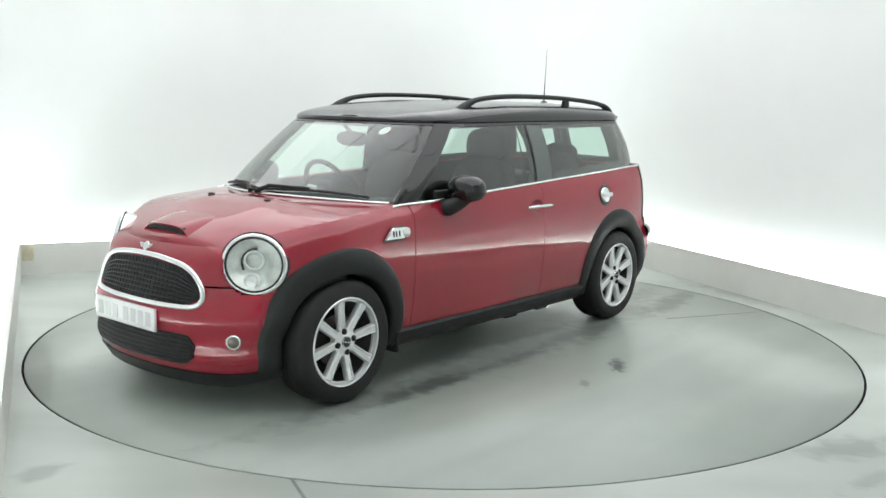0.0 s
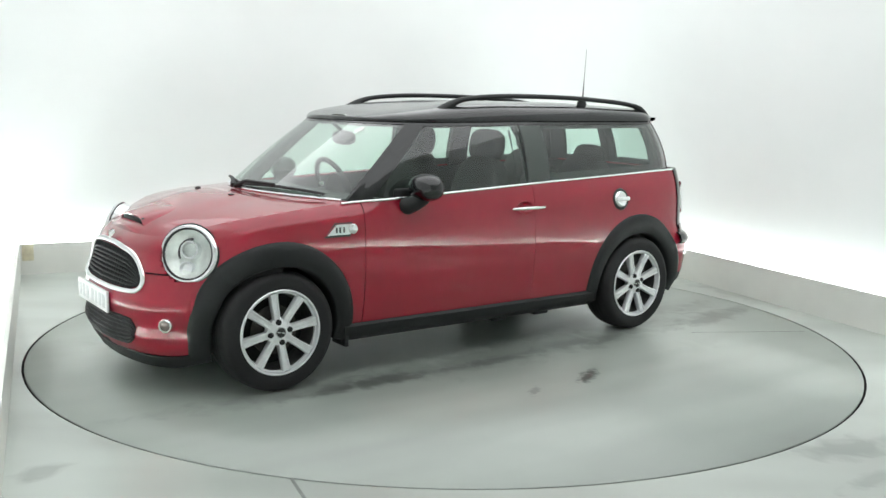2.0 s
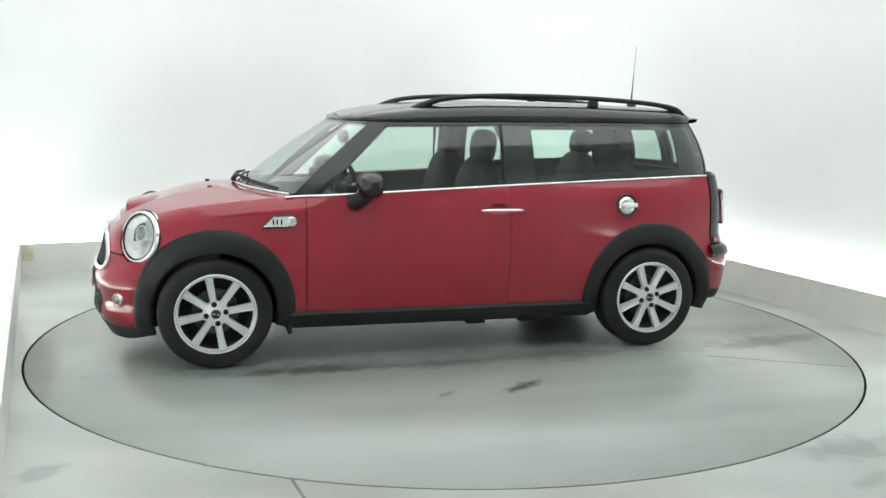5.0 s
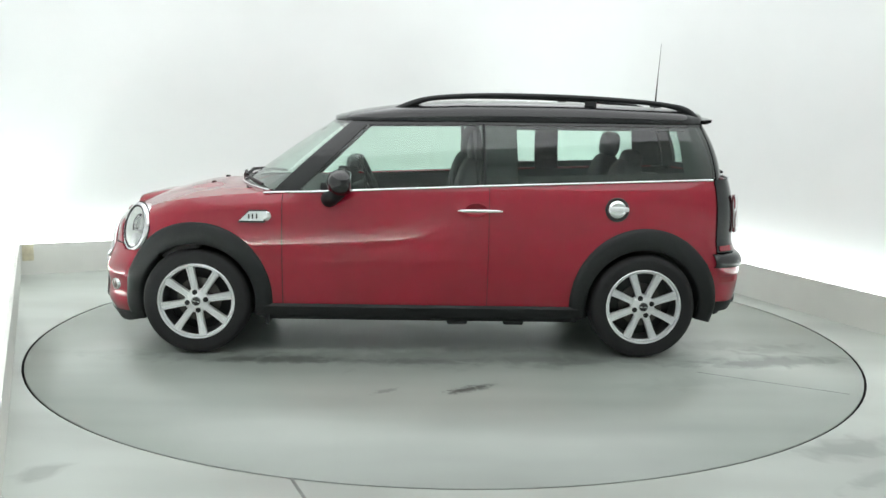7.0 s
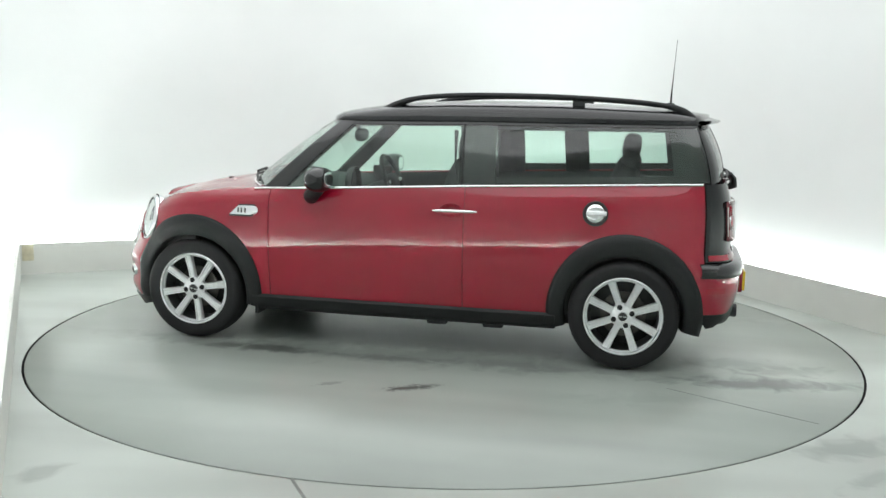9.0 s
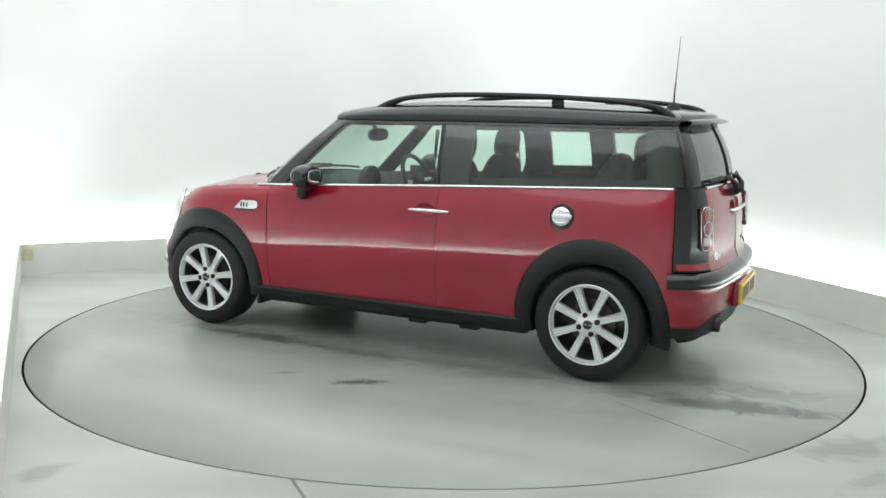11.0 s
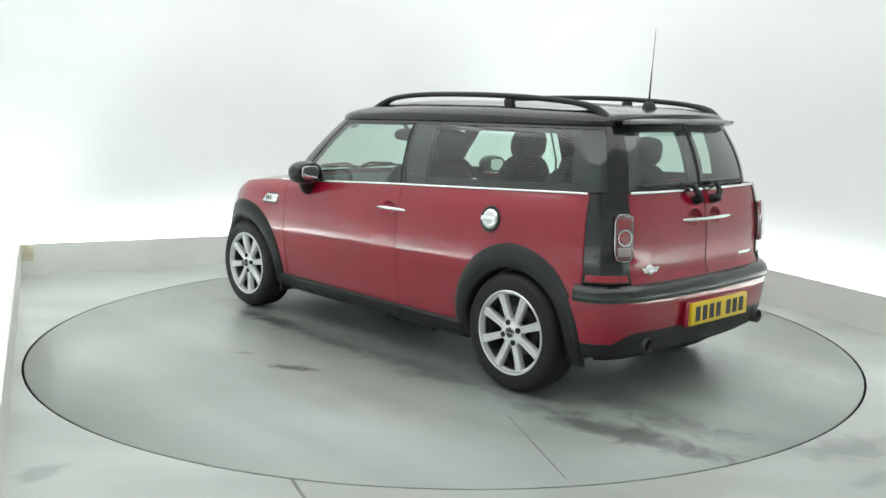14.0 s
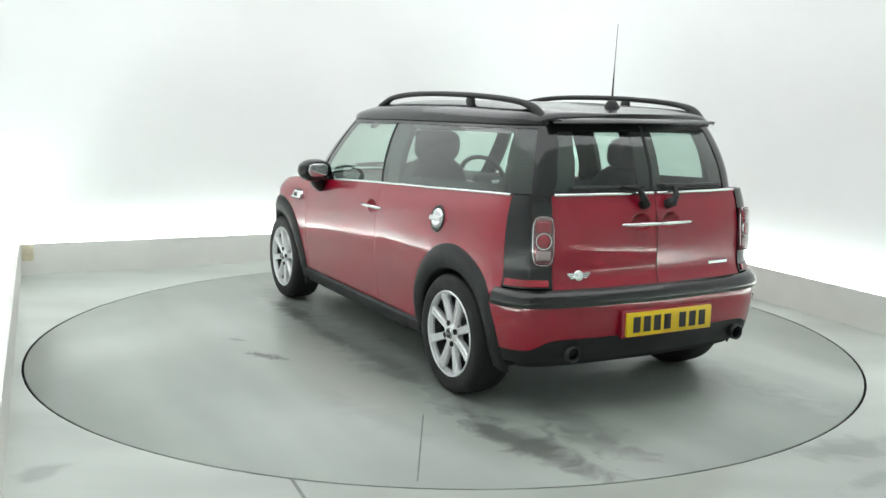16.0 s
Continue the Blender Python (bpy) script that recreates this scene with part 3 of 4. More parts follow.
def build_house(car):
    both = (1, -1)
    bm = bmesh.new()
    for sg in both:
        house_panel(0, 2.5, 0.03, 0.965, 16, 8, 0, sg, bm)
    bmesh.ops.remove_doubles(bm, verts=bm.verts, dist=0.002)
    w = part("windscreen", bm, M_GLASS, car, "clear greenish windscreen")
    w.visible_shadow = False
    bm = bmesh.new()
    for sg in both:
        house_panel(0, 2.5, 0.965, 1.04, 16, 2, 0.004, sg, bm)
        house_panel(0, 2.5, -0.06, 0.03, 16, 2, 0.004, sg, bm)
    bmesh.ops.remove_doubles(bm, verts=bm.verts, dist=0.002)
    solid(part("windscreen_surround", bm, M_BLACK_GLOSS, car, "black windscreen surround"), 0.02)
    for sg in both:
        solid(part("a_pillar", house_panel(2.46, 3.62, -0.1, 1.04, 14, 10, 0.004, sg), M_BLACK_GLOSS, car, "gloss black windscreen pillar"), 0.03)
        g = part("door_glass", house_panel(3.58, 6.78, 0.0, 0.945, 18, 8, 0, sg), M_GLASS, car, "clear greenish door window")
        g.visible_shadow = False
        solid(part("b_pillar", house_panel(6.62, 7.36, -0.05, 0.95, 8, 8, -0.012, sg), M_BLACK_GLOSS, car, "gloss black pillar between the side windows"), 0.03)
        g = part("quarter_glass", house_panel(6.86, 10.42, 0.0, 0.945, 24, 8, 0, sg), M_GLASS_DARK, car, "tinted long rear side window")
        g.visible_shadow = False
        solid(part("d_pillar", house_panel(10.40, 11.10, -0.04, 1.0, 14, 8, 0.004, sg), M_BLACK_GLOSS, car, "gloss black rear pillar"), 0.03)
        solid(part("window_header", house_panel(3.58, 10.42, 0.94, 1.0, 28, 2, 0.003, sg), M_BLACK_GLOSS, car), 0.02)
        g = part("rear_glass", house_panel(11.08, 12.97, 0.03, 0.93, 10, 8, 0, sg), M_GLASS_DARK, car, "tinted rear door window")
        g.visible_shadow = False
        solid(part("rear_glass_surround", house_panel(11.08, 12.98, 0.92, 1.0, 10, 2, 0.003, sg), M_BLACK_GLOSS, car), 0.02)
        solid(part("window_header_trim", house_panel(7.3, 9.3, 0.875, 0.97, 14, 2, -0.02, sg), M_TRIM, car, "dark cabin trim over the rear side window"), 0.01)
        solid(part("window_sill_trim", house_panel(7.3, 9.3, 0.0, 0.13, 14, 2, -0.02, sg), M_TRIM, car, "dark cabin trim under the rear side window"), 0.01)
        part("door_window_seal", tube([house(6.82, g, 0.001, sg) for g in np.linspace(-0.02, 0.95, 8)], 0.0055, 6), M_INK, car, "black seal at the door window's rear edge")
        solid(part("rear_door_frame", house_panel(12.72, 12.985, 0.0, 0.95, 4, 8, -0.012, sg), M_TRIM, car, "dark rear door window frame"), 0.02)
        solid(part("rear_side_frame", house_panel(10.85, 11.42, 0.0, 0.95, 6, 8, -0.012, sg), M_TRIM, car, "dark rear window side frame"), 0.02)
        solid(part("rear_foot_frame", house_panel(11.40, 12.74, 0.0, 0.11, 8, 2, -0.012, sg), M_TRIM, car), 0.02)
        solid(part("pillar_trim", house_panel(9.15, 10.9, 0.0, 0.99, 12, 6, -0.045, sg), M_TRIM, car, "dark cabin pillar trim"), 0.01)
        if sg < 0:
            solid(part("club_door_pillar", house_panel(7.86, 8.15, -0.02, 0.95, 6, 8, 0.003, sg), M_BLACK_GLOSS, car, "black pillar behind the small side door"), 0.04)
        # bright waist strip
        pts = [side_point(x, top_z(x) - 0.002, 0.004, sg) for x in np.linspace(0.90, -1.66, 40)]
        part("waist_strip", tube(pts, 0.0072, 8), M_CHROME, car, "bright chrome waist strip")
        pts = [skin(s, 1.038, 0.006, sg) for s in np.linspace(s_at_y(0.56, False), s_at_y(0.01, False), 14)]
        part("rear_waist_strip", tube(pts, 0.008, 8), M_CHROME, car, "bright chrome strip under the rear window")
    part("rear_glass_seam", tube([house(12.999, g, 0.004) for g in np.linspace(0.0, 0.98, 8)], 0.005, 6), M_INK, car, "black seam between the rear windows")
    # roof
    rows = []
    for k in list(np.linspace(0, 5.8, 28)) + list(np.linspace(7.3, 13, 32)):
        e = house(k, 1.0, 0.011)
        zc = softened(e.x, [-1.72, -1.5, -0.9, -0.3, 0.1, 0.385, 0.50, 0.545], [1.402, 1.435, 1.460, 1.460, 1.436, 1.394, 1.363, 1.346], 0.10)
        m = 48
        row = []
        for j in range(m + 1):
            c = math.sin(math.pi / 2 * (1 - j / m * 2))
            row.append(Vector((e.x, e.y * c, e.z + (zc - e.z) * max(0.0, 1 - abs(c) ** 6) ** 0.4)))
        rows.append(row)
    bm = sheet(rows, flip=True)
    solid(part("roof", bm, M_BLACK_GLOSS, car, "gloss black roof"), 0.02)
    bm = bmesh.new()
    rows = []
    for j in range(25):
        y = -0.50 + 1.0 * j / 24
        back = 0.085 * (abs(y) / 0.5) ** 2
        rows.append([(-1.56, y, 1.397 - 0.03 * (y / 0.5) ** 2), (-1.70, y, 1.392 - 0.02 * (y / 0.5) ** 2), (-1.775 + back, y, 1.372 - 0.006 * (y / 0.5) ** 2),
                     (-1.78 + back, y, 1.364 - 0.006 * (y / 0.5) ** 2), (-1.76 + back, y, 1.356 - 0.006 * (y / 0.5) ** 2), (-1.66, y, 1.345)])
    part("rear_spoiler", sheet(rows), M_BLACK_GLOSS, car, "gloss black roof spoiler")
    for sg in both:
        pts = curve_through([(0.18, sg * 0.51, 1.375), (0.07, sg * 0.512, 1.432), (-0.06, sg * 0.515, 1.468), (-0.36, sg * 0.52, 1.488), (-0.80, sg * 0.52, 1.488), (-1.15, sg * 0.515, 1.475), (-1.40, sg * 0.508, 1.455), (-1.53, sg * 0.50, 1.425), (-1.60, sg * 0.490, 1.368)], 5)
        nr = len(pts) - 1
        rail = part("roof_rail", tube(pts, [0.0165 + 0.016 * max(0.0, 1 - min(i, nr - i) / 9) for i in range(nr + 1)], 10, flat=0.9), M_BLACK_PLASTIC, car, "black roof rail")
        for x, z in ((-0.97, 1.40),):
            part("rail_foot", box((x - 0.035, sg * 0.515 - 0.012, z - 0.02), (x + 0.035, sg * 0.515 + 0.012, 1.47 if x > -1.2 else 1.44), 0.01), M_BLACK_PLASTIC, rail)


def skin_frame(s, z, out=0.0, sign=1):
    """A pose on the skin: x along it backwards, y up it, z outwards."""
    p = skin(s, z, out, 1)
    t = (skin(s + 0.006, z, out) - skin(s - 0.006, z, out)).normalized()
    u = (skin(s, z + 0.012, out) - skin(s, z - 0.012, out)).normalized()
    n = u.cross(t).normalized()
    if n.dot(Vector((p.x * 0.3, p.y, 0))) < 0 and s > 0.1:
        n = -n
    u = n.cross(t).normalized()
    if u.z < 0:
        u = -u
    t = u.cross(n).normalized()
    m = Matrix(((t.x, u.x, n.x, p.x), (t.y, u.y, n.y, p.y), (t.z, u.z, n.z, p.z), (0, 0, 0, 1)))
    return m


def mirrored(bm, sign):
    if sign < 0:
        for v in bm.verts:
            v.co.y = -v.co.y
        bmesh.ops.reverse_faces(bm, faces=bm.faces)
    return bm


def placed(bm, m, sign=1):
    bmesh.ops.transform(bm, matrix=m, verts=bm.verts)
    return mirrored(bm, sign)


def s_for_x(x, z):
    lo, hi = 0.0, 1.0
    for _ in range(24):
        mid = (lo + hi) / 2
        lo, hi = (mid, hi) if skin(mid, z).x > x else (lo, mid)
    return (lo + hi) / 2


def s_for_y(y, z, front):
    """Where the skin's nose or tail has a given y."""
    lo, hi = (0.0, 0.30) if front else (0.70, 1.0)
    for _ in range(24):
        mid = (lo + hi) / 2
        less = skin(mid, z).y < y
        if front:
            lo, hi = (mid, hi) if less else (lo, mid)
        else:
            lo, hi = (lo, mid) if less else (mid, hi)
    return (lo + hi) / 2


def face_point(y, z, out, front=True):
    return skin(s_for_y(abs(y), z, front), z, out, 1 if y >= 0 else -1)


def face_patch(outline_low, outline_high, half, out, n=30, m=8, front=True):
    rows = []
    for i in range(n + 1):
        y = -half + 2 * half * i / n
        a, b = outline_low(abs(y)), outline_high(abs(y))
        rows.append([face_point(y, a + (b - a) * j / m, out, front) for j in range(m + 1)])
    return sheet(rows)


def build_nose(car):
    lowz = lambda y: float(np.interp(y, [0, 0.335, 0.39, 0.405], [0.512, 0.514, 0.53, 0.55]))
    topz = lambda y: float(np.interp(y, [0, 0.14, 0.26, 0.335, 0.38, 0.405], [0.692, 0.688, 0.672, 0.640, 0.60, 0.555]))
    g = part("grille", face_patch(lowz, topz, 0.402, 0.007, 36, 8), M_DARK, car, "black mesh upper grille")
    for f in (0.12, 0.24, 0.36, 0.48, 0.60, 0.72, 0.84):
        ys = np.linspace(-0.395, 0.395, 31)
        part("grille_bar", tube([face_point(y, lowz(abs(y)) + (topz(abs(y)) - lowz(abs(y))) * f, 0.011) for y in ys], 0.0045, 6), M_BLACK_PLASTIC, g)
    for y in np.linspace(-0.37, 0.37, 27):
        a, b = lowz(abs(y)), topz(abs(y))
        part("grille_bar", tube([face_point(y, a + (b - a) * k / 5, 0.010) for k in range(6)], 0.003, 5), M_BLACK_PLASTIC, g)
    half = [(0, 0.500), (0.20, 0.500), (0.335, 0.503), (0.395, 0.512), (0.416, 0.54), (0.400, 0.592), (0.350, 0.648), (0.27, 0.685), (0.14, 0.704), (0, 0.709)]
    loop = curve_through([(0, y, z) for y, z in half] + [(0, -y, z) for y, z in half[::-1][1:]], 5)
    pts = [face_point(p.y, p.z, 0.010) for p in loop]
    part("grille_frame", tube(pts, 0.014, 10), M_CHROME, car, "chrome grille frame")
    # lower intake
    l2 = lambda y: float(np.interp(y, [0, 0.34, 0.385, 0.40], [0.246, 0.250, 0.268, 0.288]))
    t2 = lambda y: float(np.interp(y, [0, 0.36, 0.39, 0.40], [0.372, 0.366, 0.345, 0.315]))
    k = part("lower_intake", face_patch(l2, t2, 0.398, 0.006, 34, 8), M_DARK, car, "black lower air intake")
    for f in (0.15, 0.32, 0.5, 0.68, 0.85):
        part("intake_bar", tube([face_point(y, l2(abs(y)) + (t2(abs(y)) - l2(abs(y))) * f, 0.010) for y in np.linspace(-0.385, 0.385, 25)], 0.004, 6), M_BLACK_PLASTIC, k)
    loop = [(y, l2(abs(y)) - 0.004) for y in np.linspace(-0.398, 0.398, 25)] + [(y, t2(abs(y)) + 0.004) for y in np.linspace(0.398, -0.398, 25)]
    loop.append(loop[0])
    part("intake_rim", tube([face_point(y, z, 0.005) for y, z in loop], 0.007, 6), M_BLACK_PLASTIC, car)
    # number plate with its unreadable bars
    pl = part("front_plate", box((1.930, -0.30, 0.372), (1.944, 0.20, 0.478), 0.003), M_PLATE_WHITE, car, "white front number plate")
    for i in range(7):
        y = 0.150 - i * 0.062 - (0.03 if i > 3 else 0)
        part("plate_bar", box((1.944, y - 0.021, 0.392), (1.9452, y + 0.021, 0.458)), principled("pale_ink", (0.55, 0.56, 0.57), 0.4) if i == 0 else bpy.data.materials["pale_ink"], pl)
    # winged badge, plain
    b = lathe([(0, 0.008), (0.022, 0.007), (0.027, 0.003), (0.028, 0)], 20, "z")
    for sg in (1, -1):
        for dz, w in ((0.010, 0.062), (0.0, 0.055), (-0.010, 0.046)):
            box((min(sg * 0.026, sg * w), dz - 0.0035, 0.001), (max(sg * 0.026, sg * w), dz + 0.0035, 0.005), bm=b)
    m = Matrix.Translation((1.846, 0, 0.744)) @ pose(0, 0, 0, 0, 62, 0) @ pose(0, 0, 0, 0, 0, 90) @ Matrix.Scale(0.8, 4)
    part("badge", placed(b, m), M_CHROME, car, "chrome winged bonnet badge")
    # bonnet scoop
    rows = []
    for i in range(13):
        f = i / 12
        x = 1.742 - 0.29 * f
        base = float(np.interp(x, [1.1, 1.35, 1.6, 1.71, 1.80], [0.932, 0.915, 0.857, 0.815, 0.775]))
        h = 0.040 * (1 - f) ** 1.2 * (1 if f > 0 else 0.92)
        w = 0.185 + 0.03 * f
        rows.append([(x, w * c, base - 0.012 + (h + 0.012) * (1 - abs(c) ** 5)) for c in np.linspace(-1, 1, 17)])
    solid(part("bonnet_scoop", sheet(rows, flip=False), M_RED, car, "red raised bonnet air scoop"), 0.006)
    part("scoop_opening", box((1.700, -0.150, 0.792), (1.739, 0.150, 0.832), 0.008), M_DARK, car, "black scoop opening")
    for y in (0.20, -0.26):
        part("washer_jet", box((1.262, y - 0.016, 0.922), (1.290, y + 0.016, 0.942), 0.005), M_BLACK_PLASTIC, car, "small black washer jet")
    for sg in (1, -1):
        # headlight
        c, u, n, l = LAMP_MID + LAMP_N * 0.006, LAMP_U, LAMP_N, LAMP_L
        m = Matrix(((l.x, u.x, n.x, c.x), (l.y, u.y, n.y, c.y), (l.z, u.z, n.z, c.z), (0, 0, 0, 1))) @ Matrix.Diagonal((1.08, 1.0, 1, 1))
        h = part("headlight", placed(lathe([(0.113, -0.07), (0.121, 0.004), (0.126, 0.011), (0.134, 0.011), (0.141, 0.003), (0.145, -0.012), (0.146, -0.07)], 48, "z"), m, sg), M_CHROME, car, "round headlight with a wide chrome ring")
        part("reflector", placed(lathe([(0, -0.045), (0.03, -0.05), (0.07, -0.035), (0.10, -0.012), (0.118, 0.0)], 40, "z"), m, sg), vary(principled("lamp_reflector", (0.80, 0.84, 0.80), 0.3, 0.5), 26.0, 0.18), h, "silvery reflector bowl")
        part("projector", placed(lathe([(0, 0.002), (0.02, 0.0), (0.032, -0.01), (0.036, -0.03), (0.042, -0.045)], 24, "z", (-0.01, 0.02, 0)), m, sg), M_LENS, h)
        part("projector_ring", placed(lathe([(0.034, -0.03), (0.036, -0.008), (0.044, -0.008), (0.048, -0.04)], 24, "z", (-0.01, 0.02, 0)), m, sg), M_CHROME, h)
        part("indicator_bowl", placed(lathe([(0, -0.03), (0.022, -0.025), (0.03, -0.01), (0.034, -0.01), (0.036, -0.04)], 20, "z", (0.01, -0.07, 0)), m, sg), M_ALLOY, h)
        part("lens_seal", placed(lathe([(0.1170, 0.004), (0.1180, 0.0100), (0.1225, 0.0115), (0.1245, 0.006)], 40, "z"), m, sg), M_INK, h, "dark seal round the lens")
        ln = part("lens", placed(lathe([(0, 0.030), (0.04, 0.027), (0.08, 0.019), (0.108, 0.011), (0.121, 0.004)], 40, "z"), m, sg), M_LENS, h, "clear domed headlight lens")
        ln.visible_shadow = False
        arc = [(-0.058 * math.cos(a) + 0.0, 0.062 * math.sin(a) + 0.012, -0.012) for a in np.linspace(-0.9, 1.35, 14)]
        part("lamp_bezel", placed(tube(arc, 0.006, 6), m, sg), M_INK, h, "dark curved bezel beside the projector")
        gap = [m @ Vector((0.147 * math.cos(a), 0.147 * math.sin(a), -0.010)) for a in np.linspace(0, 2 * math.pi, 41)]
        part("headlight_gap", mirrored(tube(gap, 0.003, 5), sg), M_DARK, car)
        # fog lamp in the bumper
        fm = skin_frame(s_for_y(0.556, 0.355, True), 0.36, 0.016)
        f = part("fog_lamp", placed(lathe([(0.023, -0.01), (0.026, 0.004), (0.032, 0.005), (0.036, 0.0), (0.038, -0.03)], 28, "z"), fm, sg), M_CHROME, car, "round fog lamp in a chrome ring")
        part("fog_lens", placed(lathe([(0, 0.010), (0.013, 0.009), (0.026, 0.003)], 24, "z"), fm, sg), principled("fog_glass", (0.22, 0.18, 0.17), 0.12, 0.6), f)
        # chrome side vent with a round repeater
        sm = skin_frame(s_for_x(0.925, 0.79), 0.797, 0.003)
        b = bmesh.new()
        q = [(-0.105, -0.032), (0.035, -0.032), (0.055, 0.0), (0.050, 0.030), (-0.045, 0.030)]
        lo = [b.verts.new((x, y, 0.002)) for x, y in q]
        hi = [b.verts.new((x * 0.95, y * 0.86, 0.016)) for x, y in q]
        b.faces.new(hi)
        for i in range(5):
            b.faces.new([lo[i], lo[(i + 1) % 5], hi[(i + 1) % 5], hi[i]])
        v = part("side_vent", placed(b, sm, sg), M_CHROME, car, "chrome side vent on the front wing")
        b = bmesh.new()
        for dx in (-0.045, -0.025, -0.002):
            box((dx - 0.004, -0.016, 0.014), (dx + 0.004, 0.012, 0.018), bm=b)
        part("vent_bars", placed(b, sm, sg), M_BLACK_PLASTIC, v)
        part("repeater", placed(lathe([(0, 0.024), (0.016, 0.022), (0.026, 0.018), (0.029, 0.0)], 24, "z", (0.052, 0.0, 0)), sm, sg), M_CHROME, v, "round clear side repeater")
        b = bmesh.new()
        lo = [b.verts.new((x * 1.06 + 0.002, y * 1.16 - 0.001, 0.0)) for x, y in q]
        hi = [b.verts.new((x * 1.06 + 0.002, y * 1.16 - 0.001, 0.004)) for x, y in q]
        b.faces.new(hi)
        for i in range(5):
            b.faces.new([lo[i], lo[(i + 1) % 5], hi[(i + 1) % 5], hi[i]])
        part("vent_rim", placed(b, sm, sg), M_INK, v)


def build_sides(car):
    for sg in (1, -1):
        # mirror
        head = blob((0.455, 0.832, 0.996), (0.080, 0.112, 0.072), 2.25)
        for v in head.verts:
            v.co.x = max(v.co.x, 0.402)
        mh = part("mirror", mirrored(head, sg), M_BLACK_GLOSS, car, "gloss black door mirror")
        part("mirror_foot", mirrored(tube([(0.535, 0.725, 0.895), (0.525, 0.765, 0.895), (0.495, 0.80, 0.918), (0.462, 0.825, 0.955)], [0.046, 0.045, 0.042, 0.045], 12), sg), M_BLACK_PLASTIC, mh)
        part("mirror_glass", mirrored(blob((0.402, 0.828, 1.0), (0.004, 0.066, 0.042), 3.0, 24, 8), sg), M_CHROME, mh, "mirror glass")
        part("mirror_base", mirrored(box((0.44, 0.700, 0.915), (0.58, 0.725, 0.985), 0.01), sg), M_BLACK_PLASTIC, car, "black mirror base panel")
        # door handle in its hollow
        bm = placed(lathe(BOWL, 36, "z"), skin_frame(s_for_x(-0.300, 0.846), 0.846, 0.0) @ Matrix.Diagonal((0.062, 0.038, 1, 1)), sg)
        hm = skin_frame(s_for_x(-0.322, 0.842), 0.842, 0.0)
        part("handle_hollow", bm, M_RED, car, "red hollow behind the door handle")
        part("door_handle", placed(tube([(-0.125, 0, 0.008), (-0.10, 0, 0.026), (-0.04, 0, 0.034), (0.04, 0, 0.034), (0.10, 0, 0.026), (0.125, 0, 0.008)], [0.006, 0.009, 0.0095, 0.0095, 0.009, 0.006], 10), hm, sg), M_CHROME, car, "chrome bar door handle")
    # fuel cap, on the near side alone
    fm = skin_frame(s_for_x(-1.10, 0.862), 0.862, 0.0)
    f = part("fuel_cap", placed(lathe([(0, 0.016), (0.03, 0.016), (0.046, 0.013), (0.052, 0.006), (0.054, 0.0)], 40, "z"), fm), M_CHROME, car, "round chrome fuel cap")
    part("cap_ring", placed(lathe([(0.054, 0.001), (0.058, 0.005), (0.066, 0.005), (0.069, 0)], 40, "z"), fm), M_INK, f, "black ring of the fuel cap")
    part("cap_grip", placed(box((-0.045, -0.013, 0.012), (0.062, 0.013, 0.028), 0.006), fm), M_ALLOY, f, "silver grip bar of the fuel cap")
    # mud flaps and jack points under the sill
    for sg in (1, -1):
        for x in (0.88,):
            part("mud_flap", mirrored(box((x - 0.012, 0.60, 0.17), (x + 0.012, 0.74, 0.36), 0.006), sg), M_BLACK_PLASTIC, car, "black mud flap")


def build_underside(car):
    """Exhaust run and jacking points that hang below the sills."""
    part("exhaust_run", tube(curve_through([(0.6, 0.18, 0.175), (0.0, 0.22, 0.17), (-0.5, 0.30, 0.17), (-0.9, 0.30, 0.18)], 6), 0.028, 12), M_EXHAUST, car, "steel exhaust run under the floor")
    for sg in (1, -1):
        for x in (-0.21, -0.54):
            part("jacking_point", box((x - 0.06, min(sg * 0.60, sg * 0.68), 0.165), (x + 0.06, max(sg * 0.60, sg * 0.68), 0.215), 0.012), M_BLACK_PLASTIC, car, "black jacking point under the sill")


def blob(c, r, power=2.0, n=28, m=18):
    """A rounded block: a superellipsoid."""
    rows = []
    for i in range(m + 1):
        b = -math.pi / 2 + math.pi * i / m
        row = []
        for k in range(n):
            a = 2 * math.pi * k / n
            sp = lambda v: math.copysign(abs(v) ** (2 / power), v)
            row.append((c[0] + r[0] * sp(math.cos(b)) * sp(math.cos(a)), c[1] + r[1] * sp(math.cos(b)) * sp(math.sin(a)), c[2] + r[2] * sp(math.sin(b))))
        rows.append(row)
    return sheet(rows, close=True)


